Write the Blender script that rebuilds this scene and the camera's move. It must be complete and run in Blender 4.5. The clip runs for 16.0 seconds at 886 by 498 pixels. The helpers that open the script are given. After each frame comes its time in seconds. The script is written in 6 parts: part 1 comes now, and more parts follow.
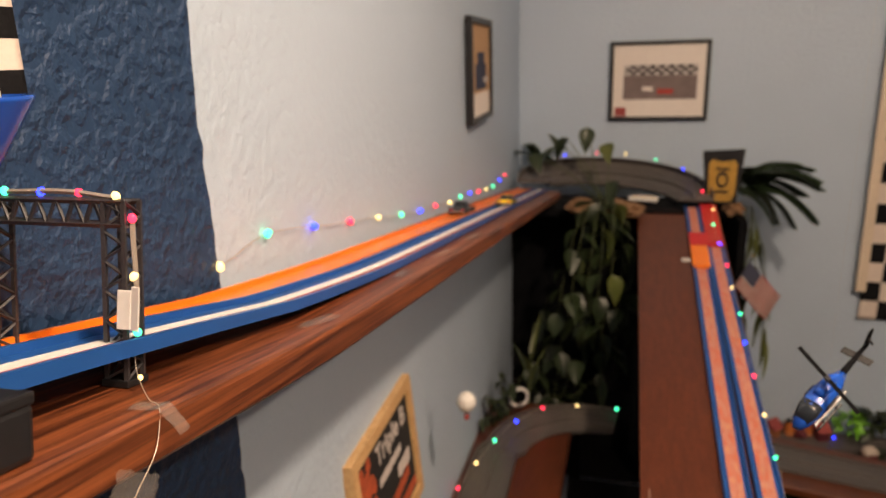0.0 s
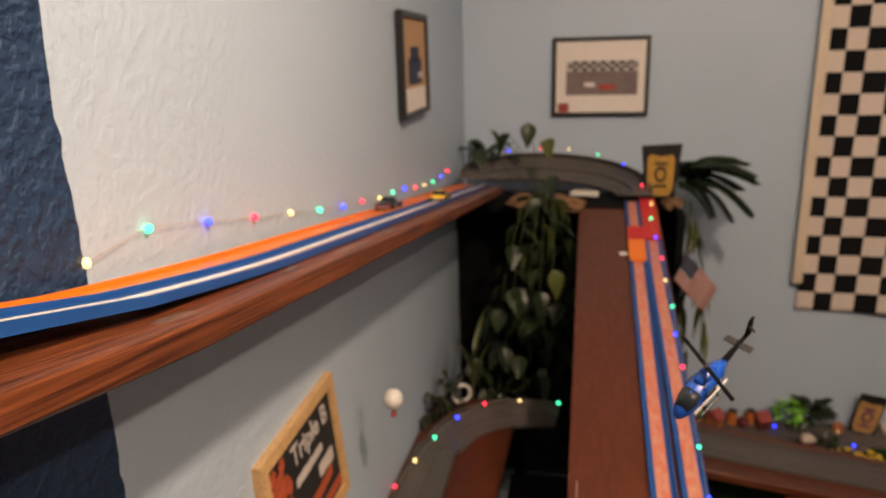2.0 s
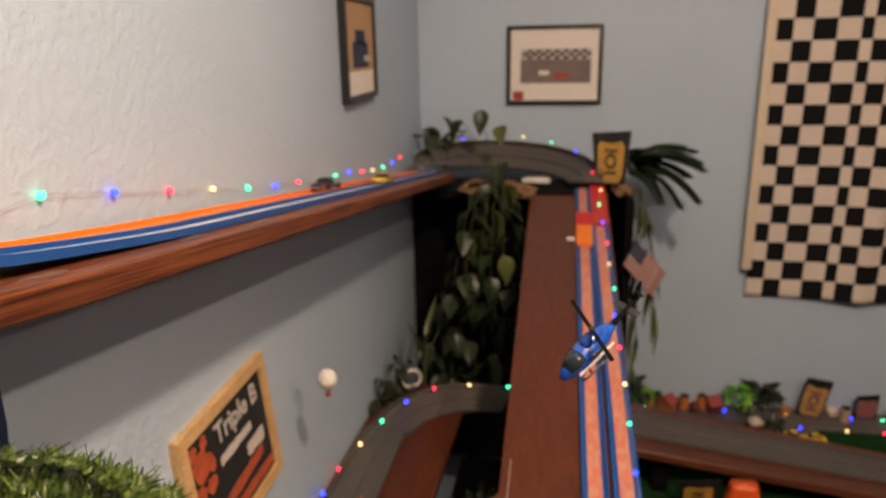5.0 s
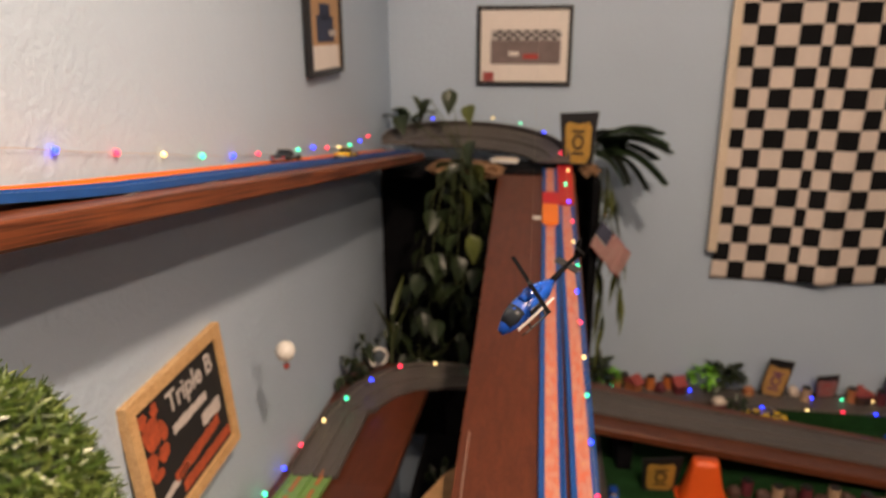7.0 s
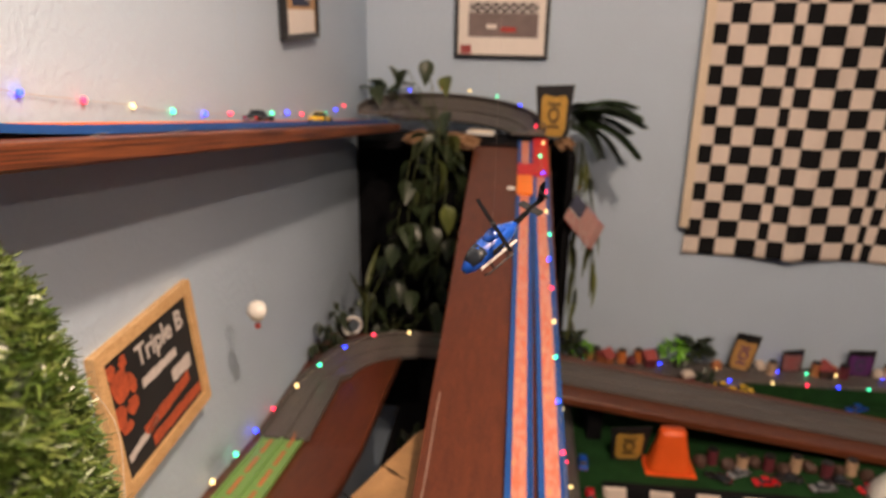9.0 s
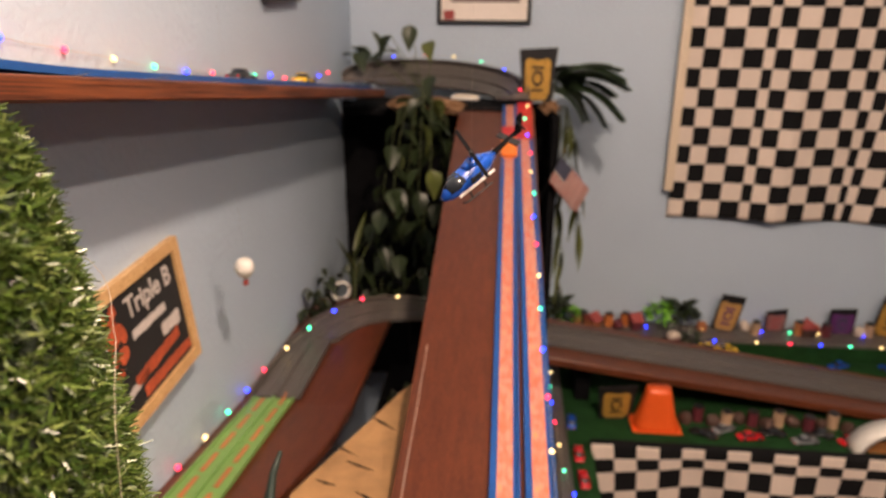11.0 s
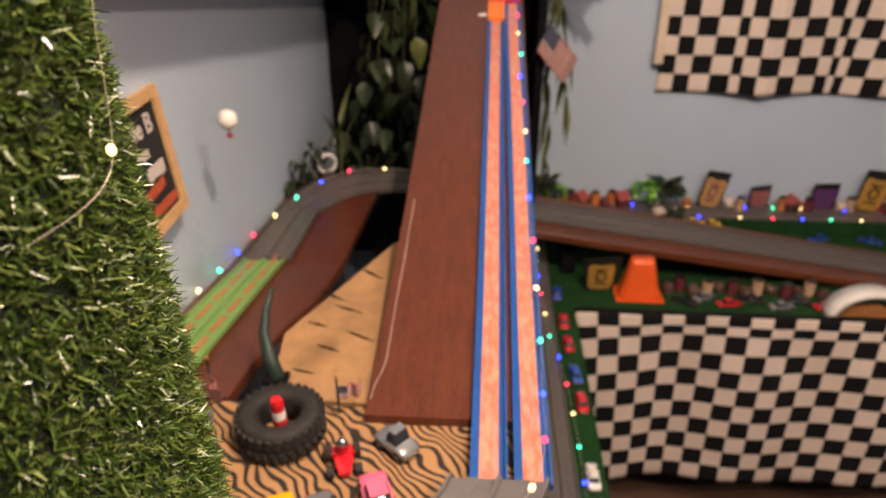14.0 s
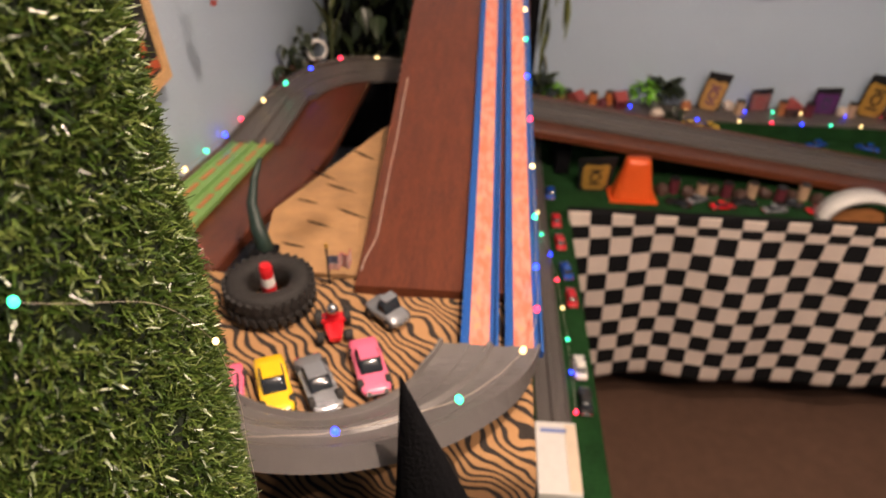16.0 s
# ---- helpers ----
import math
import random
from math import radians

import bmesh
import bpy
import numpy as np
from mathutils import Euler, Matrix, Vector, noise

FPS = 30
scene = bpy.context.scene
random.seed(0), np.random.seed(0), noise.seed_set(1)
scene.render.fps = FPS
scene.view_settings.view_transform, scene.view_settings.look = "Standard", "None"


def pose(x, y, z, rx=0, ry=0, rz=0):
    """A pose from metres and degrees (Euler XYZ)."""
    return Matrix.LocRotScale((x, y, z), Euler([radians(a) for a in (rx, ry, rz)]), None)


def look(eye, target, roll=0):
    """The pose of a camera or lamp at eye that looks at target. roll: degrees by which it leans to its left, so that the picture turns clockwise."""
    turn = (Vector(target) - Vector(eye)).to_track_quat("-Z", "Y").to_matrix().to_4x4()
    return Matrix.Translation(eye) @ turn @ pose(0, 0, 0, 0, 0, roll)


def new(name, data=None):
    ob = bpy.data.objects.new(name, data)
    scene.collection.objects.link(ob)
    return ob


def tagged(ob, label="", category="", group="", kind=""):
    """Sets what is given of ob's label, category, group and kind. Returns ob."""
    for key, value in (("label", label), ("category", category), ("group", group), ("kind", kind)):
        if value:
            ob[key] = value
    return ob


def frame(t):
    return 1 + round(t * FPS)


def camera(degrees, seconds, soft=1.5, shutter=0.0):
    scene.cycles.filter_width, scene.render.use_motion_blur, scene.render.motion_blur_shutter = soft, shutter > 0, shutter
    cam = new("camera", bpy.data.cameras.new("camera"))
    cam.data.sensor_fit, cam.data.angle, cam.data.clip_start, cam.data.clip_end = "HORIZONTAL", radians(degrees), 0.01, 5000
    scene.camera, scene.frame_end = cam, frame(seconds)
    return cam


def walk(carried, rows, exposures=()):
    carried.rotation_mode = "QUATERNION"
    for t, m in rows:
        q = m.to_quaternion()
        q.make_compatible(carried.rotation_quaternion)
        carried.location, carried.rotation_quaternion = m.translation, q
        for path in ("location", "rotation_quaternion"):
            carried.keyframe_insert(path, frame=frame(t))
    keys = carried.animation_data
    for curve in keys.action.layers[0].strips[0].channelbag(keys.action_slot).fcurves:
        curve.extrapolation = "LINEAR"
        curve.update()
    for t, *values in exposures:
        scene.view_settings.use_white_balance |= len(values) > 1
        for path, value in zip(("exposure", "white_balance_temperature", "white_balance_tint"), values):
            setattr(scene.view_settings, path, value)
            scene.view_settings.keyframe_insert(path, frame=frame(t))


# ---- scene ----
cam = camera(65.3, 16.0)
PATH = [
    (0, (0.043, 0.031, 2.098), (-0.449, 1.894, 1.56), -1.7),
    (0.5, (0.055, 0.036, 2.097), (-0.425, 1.901, 1.556), -1.3),
    (1, (0.07, 0.041, 2.096), (-0.377, 1.913, 1.553), -1.5),
    (1.5, (0.083, 0.048, 2.092), (-0.329, 1.928, 1.548), -1.5),
    (2, (0.098, 0.052, 2.09), (-0.296, 1.936, 1.544), -1.6),
    (2.5, (0.11, 0.054, 2.086), (-0.268, 1.94, 1.539), -1.6),
    (3, (0.121, 0.055, 2.085), (-0.245, 1.943, 1.535), -1.8),
    (3.5, (0.134, 0.052, 2.081), (-0.229, 1.941, 1.531), -1.5),
    (4, (0.142, 0.055, 2.078), (-0.208, 1.945, 1.525), -1.3),
    (6.5, (0.179, 0.052, 2.053), (-0.098, 1.944, 1.466), -0.4),
    (7, (0.184, 0.052, 2.047), (-0.074, 1.943, 1.451), -0.2),
    (7.5, (0.187, 0.05, 2.043), (-0.053, 1.94, 1.434), -0.3),
    (8, (0.191, 0.046, 2.036), (-0.034, 1.934, 1.415), 0.3),
    (8.5, (0.193, 0.042, 2.028), (-0.017, 1.928, 1.397), 0.9),
    (9, (0.196, 0.037, 2.021), (0.001, 1.921, 1.377), 1.0),
    (11.5, (0.206, 0.008, 1.98), (0.051, 1.865, 1.255), 0.1),
    (12, (0.206, 0.003, 1.968), (0.059, 1.848, 1.21), 0.1),
    (12.5, (0.205, -0.001, 1.959), (0.065, 1.826, 1.159), 0.3),
    (13, (0.205, -0.007, 1.949), (0.075, 1.805, 1.111), 0.4),
    (13.5, (0.207, -0.014, 1.937), (0.085, 1.775, 1.051), 0.6),
    (14, (0.211, -0.021, 1.923), (0.091, 1.732, 0.968), -0.1),
    (14.5, (0.212, -0.024, 1.909), (0.096, 1.689, 0.882), 0.2),
    (15, (0.21, -0.026, 1.891), (0.106, 1.654, 0.811), 1.1),
    (15.5, (0.209, -0.028, 1.879), (0.119, 1.619, 0.749), 1.8),
    (16, (0.21, -0.028, 1.873), (0.125, 1.596, 0.708), 1.4),
]
walk(cam, [(t, look(e, a, r)) for t, e, a, r in PATH], [(0, -0.13, 6900, 15), (4, -0.15, 6800, 14), (8.5, 0.21, 6700, 16), (12, 0.45, 6600, 18), (16, 0.50, 6400, 17)])
cam.data.dof.use_dof = True
cam.data.dof.focus_distance = 0.27
cam.data.dof.aperture_fstop = 13.0

# ---- light ----
world = bpy.data.worlds.new("room_dark")
world.use_nodes = True
world.node_tree.nodes["Background"].inputs[0].default_value = (0.9, 0.95, 1.0, 1)
world.node_tree.nodes["Background"].inputs[1].default_value = 0.004
scene.world = world
scene.view_settings.exposure = 0.0


WARM = (1.0, 0.785, 0.59)


def bulb_lamp(name, spot, radius, watts):
    data = bpy.data.lights.new(name, "POINT")
    data.shadow_soft_size, data.energy, data.color = radius, watts, WARM
    ob = new(name, data)
    ob.location = spot
    return ob


def down_lamp(name, spot, size, watts):
    data = bpy.data.lights.new(name, "AREA")
    data.shape, data.size, data.energy, data.color = "DISK", size, watts, WARM
    ob = new(name, data)
    ob.location = spot
    return ob


LAMPS = ((0.56, 0.17, 2.88), (1.10, -0.35, 2.95), (2.20, -0.70, 2.95))
bulb_lamp("unseen_ceiling_light", LAMPS[0], 0.035, 68.0)
down_lamp("unseen_ceiling_light", LAMPS[1], 0.08, 21.0)
# Third light is added fill for the back wall, with no known source.
down_lamp("unseen_ceiling_light", LAMPS[2], 0.12, 16.0)

# ---- materials ----
def material(name):
    m = bpy.data.materials.new(name)
    m.use_nodes = True
    return m, m.node_tree.nodes, m.node_tree.links, m.node_tree.nodes["Principled BSDF"]


def plain(name, colour, rough=0.5, metal=0.0, vary=0.12, scale=60.0, bump=0.0, bump_scale=300.0, coat=0.0, gloss=0.5):
    """A surface with two scales of mottling, fine relief and a gloss that varies."""
    m, n, l, b = material(name)
    co = n.new("ShaderNodeTexCoord")
    a = n.new("ShaderNodeTexNoise")
    a.inputs["Scale"].default_value, a.inputs["Detail"].default_value = scale, 6
    c = n.new("ShaderNodeTexNoise")
    c.inputs["Scale"].default_value, c.inputs["Detail"].default_value = scale * 0.12, 3
    l.new(co.outputs["Object"], a.inputs["Vector"])
    l.new(co.outputs["Object"], c.inputs["Vector"])
    add = n.new("ShaderNodeMath")
    add.operation = "ADD"
    l.new(a.outputs["Fac"], add.inputs[0])
    l.new(c.outputs["Fac"], add.inputs[1])
    ramp = n.new("ShaderNodeMapRange")
    ramp.inputs["From Min"].default_value, ramp.inputs["From Max"].default_value = 0.6, 1.4
    ramp.inputs["To Min"].default_value, ramp.inputs["To Max"].default_value = 1 - vary, 1 + vary
    l.new(add.outputs[0], ramp.inputs["Value"])
    mix = n.new("ShaderNodeVectorMath")
    mix.operation = "SCALE"
    mix.inputs[0].default_value = colour
    l.new(ramp.outputs[0], mix.inputs["Scale"])
    l.new(mix.outputs[0], b.inputs["Base Color"])
    rr = n.new("ShaderNodeMapRange")
    rr.inputs["To Min"].default_value, rr.inputs["To Max"].default_value = max(0.02, rough - 0.08), min(1, rough + 0.08)
    l.new(a.outputs["Fac"], rr.inputs["Value"])
    l.new(rr.outputs[0], b.inputs["Roughness"])
    b.inputs["Metallic"].default_value = metal
    b.inputs["Coat Weight"].default_value = coat
    b.inputs["Specular IOR Level"].default_value = gloss
    if bump:
        t = n.new("ShaderNodeTexNoise")
        t.inputs["Scale"].default_value, t.inputs["Detail"].default_value = bump_scale, 4
        l.new(co.outputs["Object"], t.inputs["Vector"])
        bp = n.new("ShaderNodeBump")
        bp.inputs["Strength"].default_value, bp.inputs["Distance"].default_value = bump, 0.004
        l.new(t.outputs["Fac"], bp.inputs["Height"])
        l.new(bp.outputs[0], b.inputs["Normal"])
    return m


def painted_wall(name, colour, relief):
    """Rolled wall paint over a knockdown plaster texture."""
    m, n, l, b = material(name)
    co = n.new("ShaderNodeTexCoord")
    big = n.new("ShaderNodeTexNoise")
    big.inputs["Scale"].default_value, big.inputs["Detail"].default_value = 2.2, 4
    fine = n.new("ShaderNodeTexNoise")
    fine.inputs["Scale"].default_value, fine.inputs["Detail"].default_value = 210, 5
    fine.inputs["Distortion"].default_value = 0.2
    mid = n.new("ShaderNodeTexNoise")
    mid.inputs["Scale"].default_value, mid.inputs["Detail"].default_value = 95, 3
    mid.inputs["Distortion"].default_value = 0.1
    for t in (big, fine, mid):
        l.new(co.outputs["Object"], t.inputs["Vector"])
    r = n.new("ShaderNodeMapRange")
    r.inputs["To Min"].default_value, r.inputs["To Max"].default_value = 0.9, 1.08
    l.new(big.outputs["Fac"], r.inputs["Value"])
    s = n.new("ShaderNodeVectorMath")
    s.operation = "SCALE"
    s.inputs[0].default_value = colour
    l.new(r.outputs[0], s.inputs["Scale"])
    l.new(s.outputs[0], b.inputs["Base Color"])
    plateau = n.new("ShaderNodeMapRange")
    plateau.inputs["From Min"].default_value, plateau.inputs["From Max"].default_value = 0.42, 0.6
    l.new(mid.outputs["Fac"], plateau.inputs["Value"])
    add = n.new("ShaderNodeMath")
    add.operation = "MULTIPLY_ADD"
    add.inputs[1].default_value = 0.5
    l.new(fine.outputs["Fac"], add.inputs[0])
    l.new(plateau.outputs[0], add.inputs[2])
    bp = n.new("ShaderNodeBump")
    bp.inputs["Strength"].default_value, bp.inputs["Distance"].default_value = relief, 0.003
    l.new(add.outputs[0], bp.inputs["Height"])
    l.new(bp.outputs[0], b.inputs["Normal"])
    b.inputs["Roughness"].default_value = 0.55
    return m


def wood(name, dark, light, stretch, rough=0.35, scale=1.0, slope=0.0, warp=0.4, figure=0.6, spread=0.18):
    """Stained boards: long grain, pores and broad figure along one axis."""
    m, n, l, b = material(name)
    co = n.new("ShaderNodeTexCoord")
    mp = n.new("ShaderNodeMapping")
    mp.inputs["Scale"].default_value = stretch
    along = n.new("ShaderNodeVectorRotate")
    along.rotation_type = "X_AXIS"
    along.inputs["Angle"].default_value = slope
    l.new(co.outputs["Object"], along.inputs["Vector"])
    l.new(along.outputs[0], mp.inputs["Vector"])
    g = n.new("ShaderNodeTexNoise")
    g.inputs["Scale"].default_value, g.inputs["Detail"].default_value = 120 * scale, 8
    g.inputs["Distortion"].default_value = warp
    w = n.new("ShaderNodeTexNoise")
    w.inputs["Scale"].default_value, w.inputs["Detail"].default_value = 18 * scale, 3
    l.new(mp.outputs[0], g.inputs["Vector"])
    l.new(mp.outputs[0], w.inputs["Vector"])
    mul = n.new("ShaderNodeMath")
    mul.operation = "MULTIPLY_ADD"
    mul.inputs[1].default_value = figure
    l.new(w.outputs["Fac"], mul.inputs[0])
    l.new(g.outputs["Fac"], mul.inputs[2])
    ramp = n.new("ShaderNodeValToRGB")
    ramp.color_ramp.elements[0].position, ramp.color_ramp.elements[0].color = 0.5 + figure / 2 - spread, (*dark, 1)
    ramp.color_ramp.elements[1].position, ramp.color_ramp.elements[1].color = 0.5 + figure / 2 + spread, (*light, 1)
    l.new(mul.outputs[0], ramp.inputs["Fac"])
    l.new(ramp.outputs[0], b.inputs["Base Color"])
    bp = n.new("ShaderNodeBump")
    bp.inputs["Strength"].default_value, bp.inputs["Distance"].default_value = 0.25, 0.001
    l.new(g.outputs["Fac"], bp.inputs["Height"])
    l.new(bp.outputs[0], b.inputs["Normal"])
    b.inputs["Roughness"].default_value = rough
    return m


def striped_fur():
    """Tan plush cloth with dark wavering tiger stripes."""
    m, n, l, b = material("tiger_stripe_cloth")
    co = n.new("ShaderNodeTexCoord")
    nz = n.new("ShaderNodeTexNoise")
    nz.inputs["Scale"].default_value, nz.inputs["Detail"].default_value = 22, 1
    l.new(co.outputs["Object"], nz.inputs["Vector"])
    dist = n.new("ShaderNodeMixRGB")
    dist.inputs["Fac"].default_value = 0.03
    l.new(co.outputs["Object"], dist.inputs[1])
    l.new(nz.outputs["Color"], dist.inputs[2])
    wv = n.new("ShaderNodeTexWave")
    wv.wave_type, wv.bands_direction = "BANDS", "DIAGONAL"
    wv.inputs["Scale"].default_value, wv.inputs["Distortion"].default_value = 48, 8
    wv.inputs["Detail"].default_value, wv.inputs["Detail Scale"].default_value = 0.0, 0.45
    l.new(dist.outputs[0], wv.inputs["Vector"])
    ramp = n.new("ShaderNodeValToRGB")
    ramp.color_ramp.elements[0].position, ramp.color_ramp.elements[0].color = 0.30, (0.02, 0.014, 0.011, 1)
    ramp.color_ramp.elements[1].position, ramp.color_ramp.elements[1].color = 0.42, (0.35, 0.190, 0.080, 1)
    l.new(wv.outputs["Fac"], ramp.inputs["Fac"])
    l.new(ramp.outputs[0], b.inputs["Base Color"])
    b.inputs["Roughness"].default_value = 0.95
    f = n.new("ShaderNodeTexNoise")
    f.inputs["Scale"].default_value = 500
    l.new(co.outputs["Object"], f.inputs["Vector"])
    bp = n.new("ShaderNodeBump")
    bp.inputs["Strength"].default_value, bp.inputs["Distance"].default_value = 0.5, 0.002
    l.new(f.outputs["Fac"], bp.inputs["Height"])
    l.new(bp.outputs[0], b.inputs["Normal"])
    return m


def leafy(name, colours, rough=0.45):
    """Colours that differ from blade to blade."""
    m, n, l, b = material(name)
    g = n.new("ShaderNodeNewGeometry")
    ramp = n.new("ShaderNodeValToRGB")
    e = ramp.color_ramp.elements
    e[0].color, e[1].color = (*colours[0], 1), (*colours[-1], 1)
    for k, c in enumerate(colours[1:-1]):
        x = e.new((k + 1) / (len(colours) - 1))
        x.color = (*c, 1)
    l.new(g.outputs["Random Per Island"], ramp.inputs["Fac"])
    l.new(ramp.outputs[0], b.inputs["Base Color"])
    b.inputs["Roughness"].default_value = rough
    return m


def leaf_paint(name, colour):
    """Leaves that differ from piece to piece, with a paler vein tone."""
    m, n, l, b = material(name)
    o = n.new("ShaderNodeObjectInfo")
    co = n.new("ShaderNodeTexCoord")
    nz = n.new("ShaderNodeTexNoise")
    nz.inputs["Scale"].default_value = 60
    l.new(co.outputs["Object"], nz.inputs["Vector"])
    add = n.new("ShaderNodeMath")
    add.operation = "ADD"
    l.new(o.outputs["Random"], add.inputs[0])
    l.new(nz.outputs["Fac"], add.inputs[1])
    r = n.new("ShaderNodeMapRange")
    r.inputs["From Max"].default_value = 1.6
    r.inputs["To Min"].default_value, r.inputs["To Max"].default_value = 0.55, 1.6
    l.new(add.outputs[0], r.inputs["Value"])
    s = n.new("ShaderNodeVectorMath")
    s.operation = "SCALE"
    s.inputs[0].default_value = colour
    l.new(r.outputs[0], s.inputs["Scale"])
    l.new(s.outputs[0], b.inputs["Base Color"])
    b.inputs["Roughness"].default_value = 0.4
    return m


def glowing(name, colour, strength):
    m, n, l, b = material(name)
    b.inputs["Base Color"].default_value = (*colour, 1)
    b.inputs["Emission Color"].default_value = (*colour, 1)
    b.inputs["Emission Strength"].default_value = strength
    b.inputs["Roughness"].default_value = 0.2
    return m


WALL = painted_wall("light_blue_wall_paint", (0.46, 0.565, 0.68), 0.22)
NAVY = painted_wall("dark_blue_wall_paint", (0.013, 0.040, 0.098), 0.55)
CEIL = painted_wall("ceiling_paint", (0.62, 0.61, 0.59), 0.4)
OAK = wood("red_oak_stain", (0.045, 0.010, 0.003), (0.22, 0.062, 0.019), (7.0, 0.09, 6.0), 0.45, 0.55, slope=0.145, warp=0.06, figure=0.25, spread=0.14)
RAMPWOOD = wood("mahogany_board", (0.066, 0.0165, 0.007), (0.130, 0.034, 0.013), (6, 0.22, 6), 0.36, warp=0.25)
CROSSWOOD = wood("mahogany_cross_board", (0.065, 0.016, 0.006), (0.16, 0.046, 0.017), (0.25, 6, 6), 0.36, warp=0.2)
PINE = wood("pale_pine", (0.50, 0.29, 0.12), (0.68, 0.44, 0.21), (1, 3, 3), 0.5)
BLUE = plain("blue_track_plastic", (0.011, 0.075, 0.28), 0.35, vary=0.1)
ORANGE = plain("orange_track_plastic", (0.85, 0.20, 0.015), 0.35, vary=0.06)
DEEPORANGE = plain("deep_orange_plastic", (0.80, 0.11, 0.015), 0.4, vary=0.06)
RED = plain("red_plastic", (0.55, 0.015, 0.02), 0.35, vary=0.08)
WHITE = plain("white_plastic", (0.72, 0.70, 0.66), 0.45, vary=0.06)
CREAM = plain("cream_paint", (0.70, 0.58, 0.44), 0.55, vary=0.08)
BLACK = plain("black_plastic", (0.012, 0.012, 0.013), 0.4, vary=0.2)
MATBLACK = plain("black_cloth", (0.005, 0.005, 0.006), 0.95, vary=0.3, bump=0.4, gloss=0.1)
GREY = plain("grey_track_plastic", (0.120, 0.111, 0.107), 0.38, vary=0.08)
DARKGREY = plain("dark_grey_track_plastic", (0.100, 0.088, 0.080), 0.42, vary=0.14)
LIME = plain("lime_track_plastic", (0.17, 0.33, 0.085), 0.4, vary=0.1)
RUBBER = plain("tyre_rubber", (0.014, 0.012, 0.011), 0.75, vary=0.3, bump=0.3)
CARPET = plain("brown_carpet", (0.115, 0.060, 0.036), 0.98, vary=0.22, scale=220, bump=0.8, bump_scale=420)
BURLAP = plain("tan_plywood", (0.36, 0.20, 0.085), 0.75, vary=0.3, scale=45, bump=0.25)
BARK = plain("crumpled_brown_paper", (0.22, 0.12, 0.06), 0.85, vary=0.5, scale=40, bump=0.6, bump_scale=90)
CLEAR = plain("clear_tape", (0.60, 0.54, 0.48), 0.2, vary=0.1, gloss=0.35)
CLEAR.node_tree.nodes["Principled BSDF"].inputs["Alpha"].default_value = 0.09
TURFMAT = plain("green_turf_mat", (0.010, 0.048, 0.012), 0.95, vary=0.45, scale=160, bump=0.9, bump_scale=260, gloss=0.15)
TURF = leafy("turf_blades", [(0.014, 0.031, 0.004), (0.034, 0.066, 0.009), (0.064, 0.103, 0.016), (0.125, 0.160, 0.040)], 0.32)
TURF.node_tree.nodes["Principled BSDF"].inputs["Specular IOR Level"].default_value = 0.55
TURFCORE = plain("turf_backing", (0.006, 0.013, 0.004), 0.95, vary=0.4)
CHECKBLACK = plain("black_flag_cloth", (0.008, 0.008, 0.009), 0.95, vary=0.2, bump=0.2, gloss=0.15)
CHECKWHITE = plain("ivory_flag_cloth", (0.72, 0.62, 0.54), 0.95, vary=0.06, bump=0.2, gloss=0.15)
TIGER = striped_fur()
GLASS = plain("dark_car_glass", (0.02, 0.024, 0.03), 0.08, vary=0.1)
CHROME = plain("chrome", (0.6, 0.6, 0.6), 0.2, metal=1.0)
SILVER = plain("silver_car_paint", (0.30, 0.31, 0.33), 0.25, metal=0.5, coat=0.6)
YELLOW = plain("yellow_car_paint", (0.80, 0.50, 0.01), 0.25, coat=0.6, vary=0.04)
PINK = plain("pink_car_paint", (0.72, 0.14, 0.24), 0.25, coat=0.6, vary=0.04)
CARRED = plain("red_car_paint", (0.55, 0.01, 0.015), 0.22, coat=0.6, vary=0.04)
CARBLUE = plain("blue_car_paint", (0.01, 0.075, 0.42), 0.22, coat=0.6, vary=0.06)
CARBLACK = plain("black_car_paint", (0.01, 0.01, 0.012), 0.2, coat=0.6, vary=0.1)
GOLD = plain("gold_print", (0.52, 0.30, 0.06), 0.4, metal=0.3, vary=0.3, scale=90)
PURPLE = plain("purple_print", (0.10, 0.02, 0.13), 0.5, vary=0.3)
RUST = plain("orange_brown_chalk", (0.40, 0.07, 0.022), 0.9, vary=0.6, scale=160)
CHALK = plain("white_chalk", (0.52, 0.47, 0.44), 0.9, vary=0.25, scale=150)
SLATE = plain("black_chalkboard", (0.008, 0.008, 0.008), 0.8, vary=0.5, scale=20)
PAPER = plain("print_paper", (0.82, 0.75, 0.68), 0.7, vary=0.05)
SEPIA = plain("sepia_print", (0.50, 0.30, 0.15), 0.7, vary=0.1, scale=12)
PRINTGREY = plain("grey_print", (0.20, 0.15, 0.14), 0.7, vary=0.25, scale=30)
PRINTBLUE = plain("dark_blue_print", (0.02, 0.03, 0.07), 0.7, vary=0.4)
PRINTRED = plain("red_print", (0.45, 0.05, 0.035), 0.7, vary=0.3)
DARKRED = plain("dull_red_flag_stripe", (0.34, 0.07, 0.065), 0.9, vary=0.1)
FLAGWHITE = plain("dull_white_flag_stripe", (0.46, 0.38, 0.34), 0.9, vary=0.1)
FLAGBLUE = plain("dark_blue_flag_field", (0.05, 0.055, 0.09), 0.9, vary=0.2)
LEAF = leaf_paint("house_plant_leaf", (0.017, 0.027, 0.010))
FROND = leaf_paint("palm_frond", (0.020, 0.036, 0.014))
LIGHTLEAF = leaf_paint("yellow_green_leaf", (0.075, 0.090, 0.020))
LIMELEAF = leaf_paint("lime_plastic_leaf", (0.12, 0.33, 0.02))
STEM = plain("plant_stem", (0.06, 0.075, 0.025), 0.7, vary=0.2)
